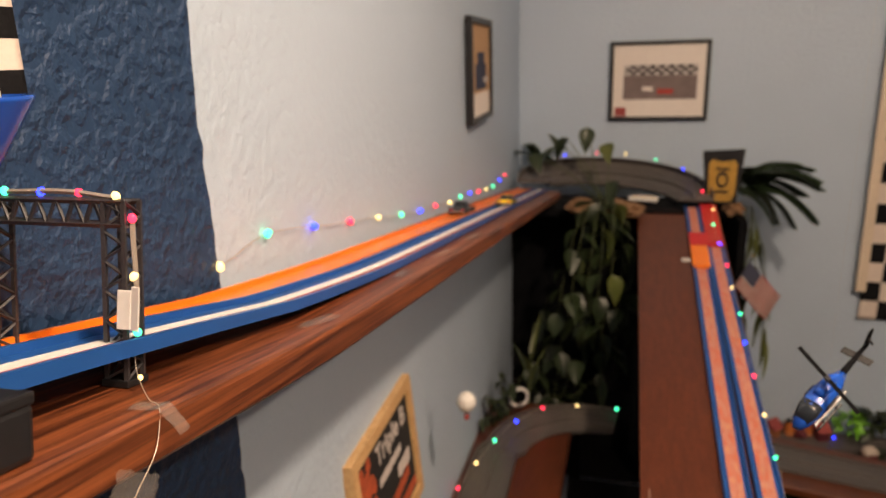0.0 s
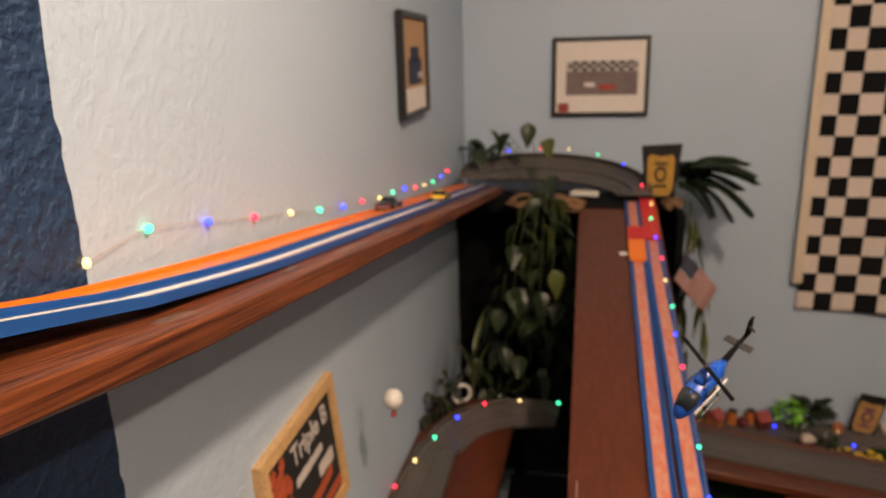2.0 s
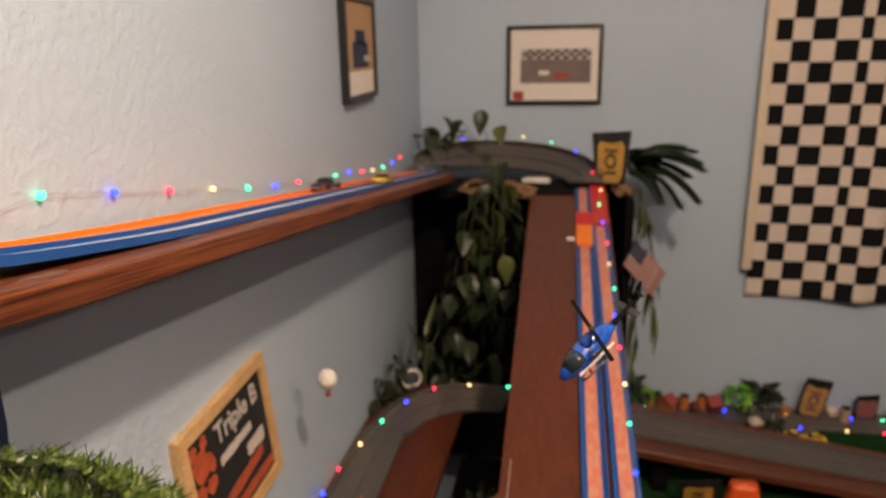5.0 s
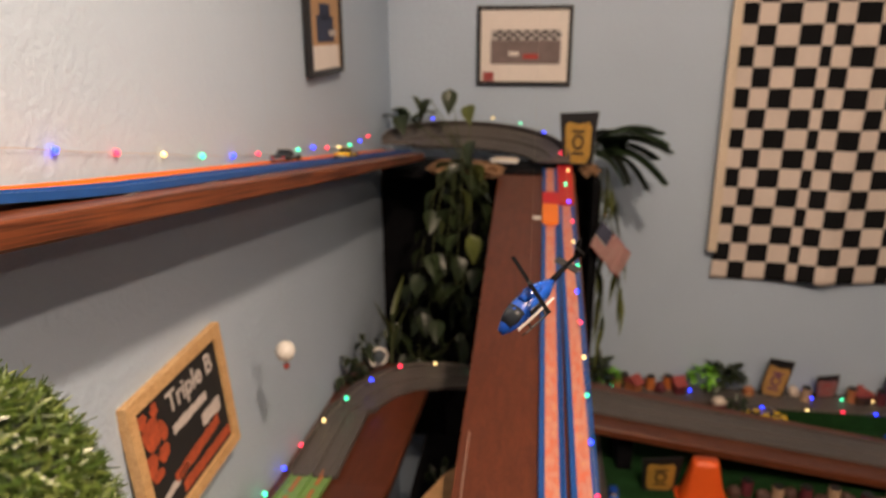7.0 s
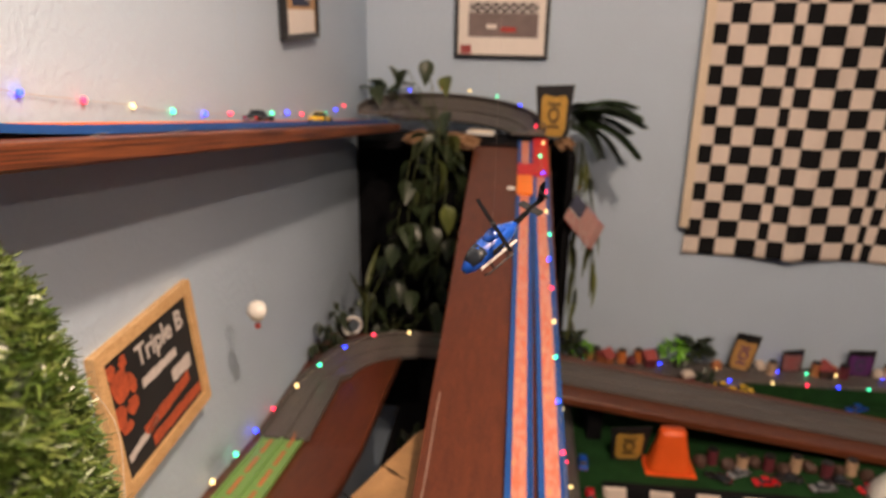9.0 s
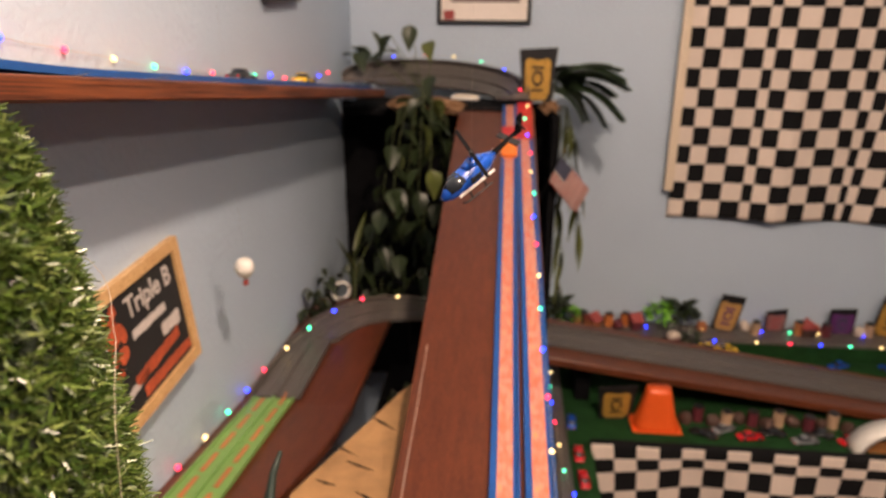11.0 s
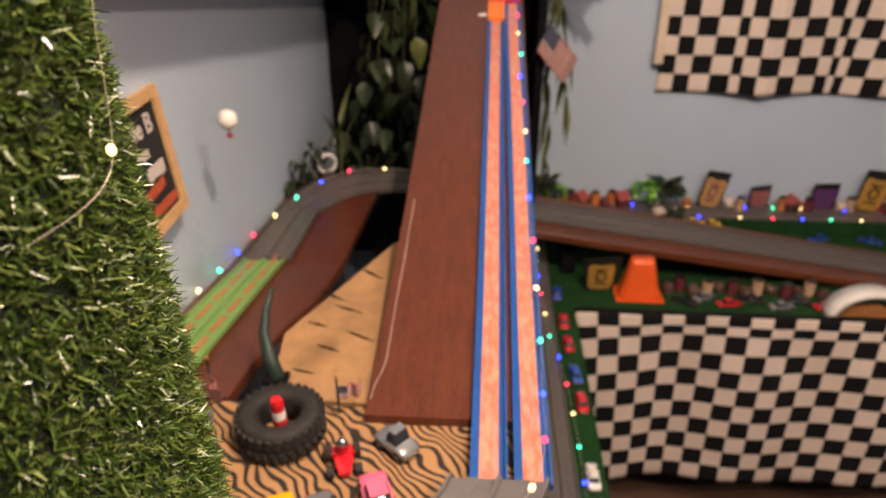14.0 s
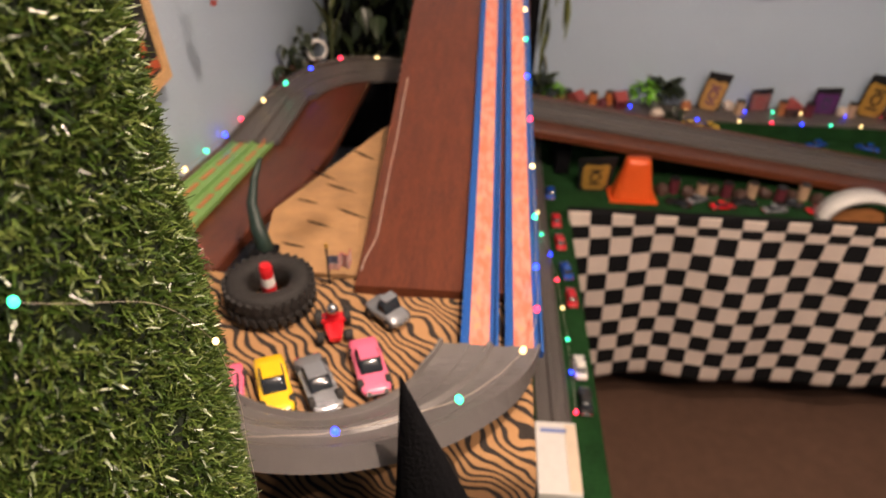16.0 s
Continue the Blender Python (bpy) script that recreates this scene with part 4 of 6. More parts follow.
# Added black box stands in for the deep shade between the boards.
under = thing("dark_gap_filler", pose(0, 0, 0), "added black box that darkens the gap between the boards", "plinth")
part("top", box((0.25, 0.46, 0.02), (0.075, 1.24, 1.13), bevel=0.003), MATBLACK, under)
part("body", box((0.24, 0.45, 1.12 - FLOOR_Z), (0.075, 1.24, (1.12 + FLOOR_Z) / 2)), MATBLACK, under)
vine_plant("bushy_plant", "small leafy plant on the added black box", (0.015, 1.23, 1.14), [[(0, 0, 0), (-0.01, 0, 0.05), (-0.02, -0.01, 0.085)], [(0, 0, 0), (0.02, 0.01, 0.04), (0.03, 0.02, 0.075)], [(0, 0, 0), (0, 0.02, 0.05), (0.01, 0.02, 0.09)]], SMALLLEAF, 0.010, rng)
tray = thing("white_tray", pose(0.0, 1.10, 1.14, 0, 0, 20), "small chipped white plastic tray on the added black box", "tray")
part("base", box((0.06, 0.03, 0.003), (0, 0, 0.0016), bevel=0.001), WHITE, tray)
part("rim", box((0.06, 0.003, 0.008), (0, 0.0135, 0.004), bevel=0.001), WHITE, tray)
hoop = thing("toy_hoop", pose(-0.172, 1.51, 1.29, 0, 0, 30), "pale grey toy hoop among the leaves", "toy hoop")
part("hoop", tube([(0.022 * math.cos(a), 0, 0.022 + 0.022 * math.sin(a)) for a in (2 * math.pi * k / 24 for k in range(25))], 0.0042, 8), WHITE, hoop, smooth=True)
part("foot", box((0.02, 0.012, 0.006), (0, 0, 0.001), bevel=0.001), GREY, hoop)


# ---- signs and small flags ----
def badge_sign(name, w, h, m, label, face=GOLD, inner=BLACK, lean=0.012):
    """A dark card with a shield and worn print; stands on a small foot."""
    ob = thing(name, m, label, "sign")
    part("card", prism([(-w / 2, 0), (w / 2, 0), (w / 2 + lean, h + 0.006), (-w / 2 - lean, h)], 0.003), BLACK, ob)
    s = [(-0.36, 0.20), (-0.26, 0.08), (0, 0.05), (0.26, 0.08), (0.36, 0.20), (0.38, 0.72), (0.30, 0.80), (0, 0.76), (-0.30, 0.80), (-0.38, 0.72)]
    shield = part("shield", prism([(x * w * 1.18, (z - 0.45) * h * 1.12 + 0.45 * h) for x, z in s], 0.0012), face, ob)
    shield.location = (0, -0.0024, 0)
    ring = part("emblem", prism([(0.2 * w * math.cos(a), 0.45 * h + 0.16 * h * math.sin(a)) for a in (2 * math.pi * k / 18 for k in range(18))], 0.001), inner, ob)
    ring.location = (0, -0.0034, 0)
    core = part("emblem_core", prism([(0.13 * w * math.cos(a), 0.45 * h + 0.10 * h * math.sin(a)) for a in (2 * math.pi * k / 18 for k in range(18))], 0.001), face, ob)
    core.location = (0, -0.0044, 0)
    for z in (0.22, 0.66):
        b = part("print_bar", box((0.42 * w, 0.001, 0.05 * h), (0, -0.0034, z * h)), inner, ob)
    part("foot", box((w * 0.6, 0.02, 0.004), (0, 0.004, 0.002)), BLACK, ob)
    return ob


badge_sign("badge_sign", 0.075, 0.132, pose(0.290, 1.885, 1.716, 0, 0, -4), "black pennant sign with a worn gold shield")


def striped_flag(name, m, hoist, fly, stick, label, skew=0.0):
    """A small flag along +x (fly) and -z (hoist) with a field at the top of the hoist, on a stick."""
    ob = thing(name, m, label, "flag")
    bm = bmesh.new()
    nu, nv = 16, 13
    g = [[bm.verts.new((fly * u / nu + skew * v / nv, 0.006 * math.sin(u * 0.9) * u / nu, -hoist * v / nv)) for v in range(nv + 1)] for u in range(nu + 1)]
    for u in range(nu):
        for v in range(nv):
            f = bm.faces.new((g[u][v], g[u + 1][v], g[u + 1][v + 1], g[u][v + 1]))
            f.material_index = 2 if u < 6 and v < 7 else v % 2
            f.smooth = True
    with_thickness(part("cloth", bm, [DARKRED, FLAGWHITE, FLAGBLUE], ob), 0.0006)
    part("stick", tube([(-0.001 - 0.012 * skew / hoist, 0, 0.012), (-0.001 + stick * skew / hoist, 0, -stick)], 0.0012, 6), BLACK, ob)
    part("finial", tube([(-0.001 - 0.012 * skew / hoist, 0, 0.012), (-0.001 - 0.017 * skew / hoist, 0, 0.017)], 0.002, 6), GOLD, ob)
    return ob


a, b, d = Vector((0.358, 1.80, 1.588)), Vector((0.434, 1.795, 1.503)), Vector((0.330, 1.805, 1.520))
ux = (b - a).normalized()
uz = (a - d).normalized()
uy = uz.cross(ux).normalized()
uz = ux.cross(uy)
striped_flag("small_flag", Matrix.Translation(a) @ Matrix((ux, uy, uz)).transposed().to_4x4(), 0.068, 0.116, 0.13, "small striped red and white flag with a dark field", 0.032)
striped_flag("small_flag", pose(0.060, 0.545, 1.444, 0, 0, 25), 0.018, 0.026, 0.036, "tiny striped flag on a stick beside the tyre")
striped_flag("small_flag", pose(-0.085, 0.56, 1.452, 0, 20, -60), 0.026, 0.034, 0.046, "tiny faded pink striped flag on a stick")


# ---- toy vehicles ----
def wheel_mesh(r, w):
    bm = bmesh.new()
    prof = [(r * 0.45, -w / 2), (r * 0.9, -w / 2), (r, -w * 0.35), (r, w * 0.35), (r * 0.9, w / 2), (r * 0.45, w / 2)]
    rings = []
    for k in range(14):
        a = 2 * math.pi * k / 14
        rings.append([bm.verts.new((p * math.cos(a), q, p * math.sin(a))) for p, q in prof])
    for k in range(14):
        x, y = rings[k], rings[(k + 1) % 14]
        for j in range(len(prof) - 1):
            bm.faces.new((x[j], x[j + 1], y[j + 1], y[j]))
    return bm


def toy_car(m, paint, label, group="", length=0.070, width=0.029, tall=0.020, shape="coupe"):
    """A die-cast car along +x: shell, glasshouse, bumpers, lamps and four wheels."""
    ob = thing("toy_car", m, label, "toy car", group)
    l, w, h = length / 2, width / 2, tall
    hood = {"coupe": 0.52, "truck": 0.62, "low": 0.42}[shape]
    part("body", loft([(-l, w * 0.78, h * 0.22, h * 0.50), (-l * 0.94, w * 0.93, h * 0.16, h * 0.60), (-l * 0.55, w, h * 0.14, h * (0.62 if shape != "truck" else 0.55)), (0, w * 0.97, h * 0.14, h * 0.60),
                       (l * 0.4, w, h * 0.14, h * hood * 1.04), (l * 0.85, w * 0.93, h * 0.16, h * hood * 0.86), (l, w * 0.72, h * 0.22, h * hood * 0.66)], 14, power=4), paint, ob, smooth=True)
    cab = [(-l * 0.62, w * 0.66, h * 0.5, h * 0.60), (-l * 0.36, w * 0.74, h * 0.5, h * 0.98), (l * 0.05, w * 0.74, h * 0.5, h), (l * 0.38, w * 0.72, h * 0.5, h * 0.60)]
    if shape == "truck":
        cab = [(-l * 0.2, w * 0.80, h * 0.5, h * 1.0), (-l * 0.1, w * 0.82, h * 0.5, h * 1.15), (l * 0.2, w * 0.80, h * 0.5, h * 1.15), (l * 0.42, w * 0.78, h * 0.5, h * 0.62)]
    glass = part("glasshouse", loft(cab, 12, power=3.5), GLASS, ob, smooth=True)
    x0, x1 = cab[1][0], cab[2][0]
    part("roof", box((x1 - x0 + 0.004, w * 1.25, 0.0012), ((x0 + x1) / 2, 0, cab[1][3] + 0.0006), bevel=0.0005), paint, ob)
    part("rear_bumper", box((0.0022, w * 1.5, h * 0.12), (-l - 0.0004, 0, h * 0.28), bevel=0.0005), CHROME, ob)
    part("front_bumper", box((0.0022, w * 1.4, h * 0.12), (l + 0.0004, 0, h * 0.28), bevel=0.0005), CHROME, ob)
    for s in (-1, 1):
        part("headlight", box((0.0015, 0.0045, 0.0022), (l * 0.985, s * w * 0.55, h * 0.40), bevel=0.0004), CHROME, ob)
        part("tail_light", box((0.0015, 0.0050, 0.0020), (-l * 0.99, s * w * 0.6, h * 0.44), bevel=0.0004), CARRED, ob)
    for x in (-0.60, 0.60):
        for s in (-1, 1):
            wh = part("wheel", wheel_mesh(0.0058, 0.0055), RUBBER, ob)
            wh.location = (x * l, s * (w - 0.0018), 0.0058)
            part("rim", box((0.005, 0.0056, 0.005), turn=(0, 45, 0), bevel=0.001), CHROME, wh)
    return ob


TOP = 1.4045
parked = "cars parked on the striped platform"
toy_car(pose(0.121, 0.424, TOP, 0, 0, -69), PINK, "pink die-cast toy coupe parked on the striped cloth", parked)
toy_car(pose(0.040, 0.392, TOP, 0, 0, -66), YELLOW, "yellow die-cast toy car parked on the striped cloth", parked, tall=0.022)
toy_car(pose(0.078, 0.400, TOP, 0, 0, -60), SILVER, "silver die-cast toy sports car parked on the striped cloth", parked, tall=0.017, shape="low")
toy_car(pose(0.003, 0.378, TOP, 0, 0, -72), PINK, "pale pink die-cast toy car parked on the striped cloth", parked)
toy_car(pose(0.128, 0.500, TOP, 0, 0, -40), SILVER, "grey-white toy truck parked on the striped cloth", parked, length=0.045, width=0.026, tall=0.024, shape="truck")


def kart(m):
    ob = thing("toy_kart", m, "small red toy kart with a white-helmeted seat post", "toy car", parked)
    part("chassis", loft([(-0.018, 0.009, 0.003, 0.009), (0, 0.010, 0.003, 0.011), (0.018, 0.006, 0.003, 0.008)], 10, power=3), CARRED, ob)
    part("fender", box((0.012, 0.026, 0.005), (-0.010, 0, 0.010), bevel=0.002), CARRED, ob)
    part("seat", box((0.006, 0.012, 0.014), (-0.008, 0, 0.017), bevel=0.002), CARRED, ob)
    bm = bmesh.new()
    bmesh.ops.create_uvsphere(bm, u_segments=12, v_segments=8, radius=0.006, matrix=pose(-0.004, 0, 0.026))
    part("ball", bm, CHROME, ob, smooth=True)
    for x, r in ((-0.013, 0.009), (0.013, 0.006)):
        for s in (-1, 1):
            wh = part("wheel", wheel_mesh(r, 0.007), RUBBER, ob)
            wh.location = (x, s * 0.014, r)
    return ob


kart(pose(0.078, 0.474, TOP, 0, 0, -75))


def big_tyre(m):
    """A model lorry tyre lying flat, with raised tread blocks."""
    ob = thing("model_tyre", m, "large black knobbly rubber model tyre lying flat", "tyre")
    bm = bmesh.new()
    prof = []
    for k in range(14):
        a = 2 * math.pi * k / 14
        prof.append((0.0325 + 0.0115 * math.copysign(abs(math.cos(a)) ** 0.6, math.cos(a)), 0.0185 + 0.0175 * math.copysign(abs(math.sin(a)) ** 0.7, math.sin(a))))
    rings = [[bm.verts.new((r * math.cos(t), r * math.sin(t), z)) for r, z in prof] for t in (2 * math.pi * j / 40 for j in range(40))]
    for j in range(40):
        for k in range(14):
            bm.faces.new((rings[j][k], rings[j][(k + 1) % 14], rings[(j + 1) % 40][(k + 1) % 14], rings[(j + 1) % 40][k]))
    part("carcass", bm, RUBBER, ob, smooth=True)
    block = box((0.004, 0.0055, 0.011), bevel=0.0008)
    me = bpy.data.meshes.new("tread_block")
    block.to_mesh(me)
    block.free()
    me.materials.append(RUBBER)
    for j in range(30):
        for z, off, tw in ((0.010, 0, 22), (0.027, 0.5, -22)):
            t = 2 * math.pi * (j + off) / 30
            o = new("tread_block", me)
            o.parent = ob
            o.matrix_local = pose(0.0445 * math.cos(t), 0.0445 * math.sin(t), z, 0, 0, math.degrees(t)) @ pose(0, 0, 0, tw, 0, 0)
    return ob


big_tyre(pose(0.005, 0.512, TOP))
barrel = thing("traffic_barrel", pose(0.008, 0.505, TOP, 4, 0, 0), "small red and white toy traffic barrel standing in the tyre", "toy barrel")
for k, mm in enumerate((RED, WHITE, RED, WHITE, RED)):
    part("band", tube([(0, 0, 0.011 * k), (0, 0, 0.011 * k + 0.0108)], 0.0078 - 0.0003 * k, 16), mm, barrel)
part("cap", tube([(0, 0, 0.0548), (0, 0, 0.058)], 0.0055, 14), RED, barrel)
tail = thing("toy_tail", pose(-0.045, 0.63, 1.404), "dark green curved tapering toy reptile tail", "toy")
part("tail", tube([(0.02, -0.03, 0), (0.008, -0.015, 0.022), (0.0, 0.0, 0.046), (0.002, 0.015, 0.070), (0.008, 0.028, 0.090)], 0.0105, 10, taper=0.25), plain("dark_green_rubber", (0.012, 0.028, 0.022), 0.5, vary=0.3), tail, smooth=True)
part("foot", box((0.03, 0.022, 0.008), (0.018, -0.03, 0.002), bevel=0.003), MATBLACK, tail)
hat = thing("black_cone", pose(0, 0, 0), "black felt cone standing before the grey curve", "cone")
bm = bmesh.new()
tip = bm.verts.new((0.167, 0.292, 1.540))
ring = [bm.verts.new((0.212 + 0.060 * math.cos(a), 0.262 + 0.034 * math.sin(a), 1.30)) for a in (2 * math.pi * k / 20 for k in range(20))]
mid = [bm.verts.new(tip.co.lerp(v.co, 0.42) + Vector((0.003, 0, -0.004))) for v in ring]
for k in range(20):
    bm.faces.new((tip, mid[k], mid[(k + 1) % 20]))
    bm.faces.new((mid[k], ring[k], ring[(k + 1) % 20], mid[(k + 1) % 20]))
bm.faces.new(ring)
part("felt", bm, MATBLACK, hat)
part("brim", tube([(0.205, 0.262, 1.295), (0.205, 0.262, 1.302)], 0.056, 24), MATBLACK, hat)

# ---- turf pillar ----
bench = thing("low_bench", pose(0, 0, 0), "black cloth-covered low bench under the turf pillar", "bench")
part("top", box((0.40, 0.29, 0.03), (0.045, 0.175, 1.279), bevel=0.003), MATBLACK, bench)
for x in (-0.12, 0.21):
    for y in (0.06, 0.29):
        part("leg", box((0.03, 0.03, 1.264 - FLOOR_Z), (x, y, (1.264 + FLOOR_Z) / 2)), MATBLACK, bench)


def turf_radius(z):
    """The post is straight below and draws in towards its rounded top."""
    return np.interp(z, (1.5, 1.6, 1.7, 1.8, 1.85, 1.9, 1.94, 1.958, 1.971), (0.0895, 0.0907, 0.0908, 0.0868, 0.0846, 0.0812, 0.0760, 0.0700, 0.055))


def turf_pillar(axis, base, top, blades):
    """A post wrapped in artificial turf: backing and many bent blades in tufts."""
    ob = thing("turf_pillar", pose(axis[0], axis[1], base), "round pillar wrapped in glossy green artificial turf", "pillar")
    high = top - base
    rad = lambda z: float(turf_radius(base + z))
    r_top = rad(high)
    bm = bmesh.new()
    rings = [[bm.verts.new(((rad(z) - 0.004) * math.cos(a), (rad(z) - 0.004) * math.sin(a), z)) for a in (2 * math.pi * j / 48 for j in range(48))] for z in np.linspace(0, high - 0.008, 60)]
    for p, q in zip(rings, rings[1:]):
        for j in range(48):
            bm.faces.new((p[j], p[(j + 1) % 48], q[(j + 1) % 48], q[j]))
    bm.faces.new(rings[0])
    bm.faces.new(rings[-1])
    part("backing", bm, TURFCORE, ob)
    g = np.random.default_rng(7)
    n_side, n_top = blades, blades // 10
    tuft = g.random((blades // 6, 2))
    pick = g.integers(0, len(tuft), n_side)
    ang = (tuft[pick, 0] * 2 * np.pi) + g.normal(0, 0.018, n_side)
    z = np.clip(tuft[pick, 1] * high + g.normal(0, 0.0014, n_side), 0, high)
    r = turf_radius(base + z) - 0.004
    root = np.stack([r * np.cos(ang), r * np.sin(ang), z], 1)
    out = np.stack([np.cos(ang), np.sin(ang), np.zeros(n_side)], 1)
    rt = np.sqrt(g.random(n_top)) * (r_top - 0.004)
    at = g.random(n_top) * 2 * np.pi
    root = np.concatenate([root, np.stack([rt * np.cos(at), rt * np.sin(at), np.full(n_top, high - 0.008)], 1)])
    out = np.concatenate([out, np.stack([0.35 * np.cos(at) * rt / r_top, 0.35 * np.sin(at) * rt / r_top, np.ones(n_top)], 1)])
    n = len(root)
    lean = g.normal(0, 0.75, (n, 3))
    lean[:, 2] += np.where(np.arange(n) < n_side, 0.25, 0)
    way = out + lean * 0.75
    way -= np.minimum(0, (way * out).sum(1) - 0.25)[:, None] * out
    way /= np.linalg.norm(way, axis=1)[:, None]
    long = g.uniform(0.0022, 0.0042, n)[:, None]
    bend = g.normal(0, 0.0016, (n, 3))
    across = np.cross(way, g.normal(0, 1, (n, 3)))
    across /= np.linalg.norm(across, axis=1)[:, None]
    w = g.uniform(0.0003, 0.0006, n)[:, None]
    mid, tip = root + way * long * 0.55, root + way * long + bend
    v = np.stack([root - across * w, root + across * w, mid + across * w, mid - across * w, tip + across * w * 0.35, tip - across * w * 0.35], 1).reshape(-1, 3)
    i = np.arange(n)[:, None] * 6
    f = np.concatenate([i + [0, 1, 2, 3], i + [3, 2, 4, 5]], 1).reshape(-1, 4)
    me = bpy.data.meshes.new("turf_blades")
    me.from_pydata(v.tolist(), [], f.tolist())
    me.materials.append(TURF)
    me.update()
    o = new("turf_blades", me)
    o.parent = ob
    tagged(o, kind="stuff")
    return ob


PILLAR = (0.0267, 0.1369)
turf_pillar(PILLAR, 1.294, 1.971, 300000)


def pillar_at(angle, z, lift=0.0):
    r = float(turf_radius(z)) + lift
    return Vector((PILLAR[0] + r * math.cos(radians(angle)), PILLAR[1] + r * math.sin(radians(angle)), z))


# ---- fairy lights ----
def bulb_meshes():
    out = {}
    for c, m in GLOW.items():
        bm = bmesh.new()
        bmesh.ops.create_uvsphere(bm, u_segments=10, v_segments=7, radius=1.0, matrix=Matrix.Diagonal((0.0040, 0.0040, 0.0048, 1)))
        for f in bm.faces:
            f.smooth = True
        me = bpy.data.meshes.new("bulb")
        bm.to_mesh(me)
        bm.free()
        me.materials.append(m)
        out[c] = me
    return out


BULB = bulb_meshes()
CYCLE = ("green", "blue", "red", "yellow")
LETTER = {c[0]: c for c in CYCLE}


def resample(points, step, start=0.0):
    pts = [Vector(p) for p in points]
    dense = []
    for k in range(len(pts) - 1):
        p0, p1, p2, p3 = pts[max(k - 1, 0)], pts[k], pts[k + 1], pts[min(k + 2, len(pts) - 1)]
        for j in range(24):
            t = j / 24
            dense.append(0.5 * ((2 * p1) + (p2 - p0) * t + (2 * p0 - 5 * p1 + 4 * p2 - p3) * t * t + (3 * p1 - p0 - 3 * p2 + p3) * t ** 3))
    dense.append(pts[-1])
    out, need = [], start
    for a, b in zip(dense, dense[1:]):
        d = (b - a).length
        while d > 1e-9 and need <= d:
            out.append(a.lerp(b, need / d))
            need += step
        need -= d
    return dense, out


def light_string(label, runs, wire=0.0005, bulb=1.0):
    """One string: a thin wire and small bulbs; each run is (points, step, start, first colour), with step 0 for a bulb at every point; colours may be spelt out by their first letters."""
    ob = thing("light_string", pose(0, 0, 0), label, "string lights")
    for points, step, start, first in runs:
        dense, spots = resample(points, step or 1.0, start)
        if not step:
            spots = [Vector(p) for p in points]
        line = [p + 0.0015 * Vector(noise.noise_vector(p * 30)) for p in dense[::3]] + [dense[-1]]
        part("wire", tube(line, wire, 5), WIRE, ob)
        for k, p in enumerate(spots):
            o = new("bulb", BULB[LETTER[first[k]] if isinstance(first, str) else CYCLE[(first + k) % 4]])
            o.parent = ob
            o.matrix_local = pose(*p, 0, 90 * ((k * 37) % 5) / 5, (k * 71) % 360) @ Matrix.Diagonal((bulb, bulb, bulb, 1))
    return ob


WALLBULBS = ((0.432, 1.963), (0.505, 1.968), (0.594, 1.952), (0.685, 1.935), (0.776, 1.918), (0.871, 1.900), (0.966, 1.884), (1.058, 1.872), (1.162, 1.855), (1.253, 1.847), (1.346, 1.836), (1.442, 1.820), (1.536, 1.807),
             (1.635, 1.796), (1.745, 1.790), (1.84, 1.788))
RAMPBULBS = ((0.264, 1.80, 1.716), (0.256, 1.712, 1.699), (0.261, 1.624, 1.677), (0.267, 1.534, 1.654), (0.266, 1.445, 1.634), (0.271, 1.355, 1.612), (0.267, 1.264, 1.592), (0.270, 1.175, 1.570), (0.272, 1.083, 1.548), (0.271, 0.985, 1.534),
             (0.272, 0.892, 1.514), (0.276, 0.81, 1.488), (0.278, 0.73, 1.462), (0.279, 0.64, 1.446), (0.277, 0.553, 1.440), (0.275, 0.485, 1.440), (0.258, 0.408, 1.458), (0.206, 0.337, 1.470), (0.118, 0.297, 1.472), (0.03, 0.285, 1.472))
light_string("thin silver wire of small coloured lights along wall, curve and ramp", [
    ([(wall_x(y) + 0.004, y, z) for y, z in WALLBULBS], 0, 0.0, 3),
    ([(wall_x(1.84) + 0.004, 1.84, 1.788), (-0.222, 1.92, 1.787), (-0.198, 2.01, 1.791), (-0.117, 2.05, 1.812), (-0.03, 2.10, 1.812), (0.052, 2.12, 1.807), (0.135, 2.06, 1.800), (0.202, 1.975, 1.787), (0.246, 1.89, 1.745)], 0, 0.0, 2),
    (RAMPBULBS, 0, 0.0, 3)], 0.00035, 0.78)
light_string("thin wire of small coloured lights along the lower track", [
    ([(wall_x(0.76) + 0.012, 0.76, 1.378), (wall_x(0.94) + 0.012, 0.939, 1.345), (wall_x(1.04) + 0.012, 1.035, 1.328), (wall_x(1.14) + 0.014, 1.141, 1.314), (-0.190, 1.328, 1.312), (-0.151, 1.417, 1.312), (-0.098, 1.493, 1.306), (-0.02, 1.535, 1.292), (0.06, 1.55, 1.285)], 0.0935, 0.0, 2)])
TABLEBULBS = ((0.377, 1.905), (0.368, 1.82), (0.370, 1.738), (0.373, 1.64), (0.378, 1.538), (0.383, 1.435), (0.400, 1.351), (0.410, 1.25), (0.415, 1.15), (0.418, 1.05), (0.418, 0.955), (0.418, 0.853))
light_string("thin wire of small coloured lights over the turf table", [
    ([(x, y, 0.886) for x, y in TABLEBULBS], 0, 0.0, 3),
    ([(x, 2.145, 0.938) for x in (0.46, 0.704, 0.887, 1.077, 1.168, 1.258, 1.40, 1.52)], 0, 0.0, "gbybgybr"),
    ([(x, 2.066, 0.937) for x in (0.906, 1.038, 1.141, 1.235, 1.325, 1.42, 1.51, 1.60)], 0, 0.0, "byrbgyrb")])
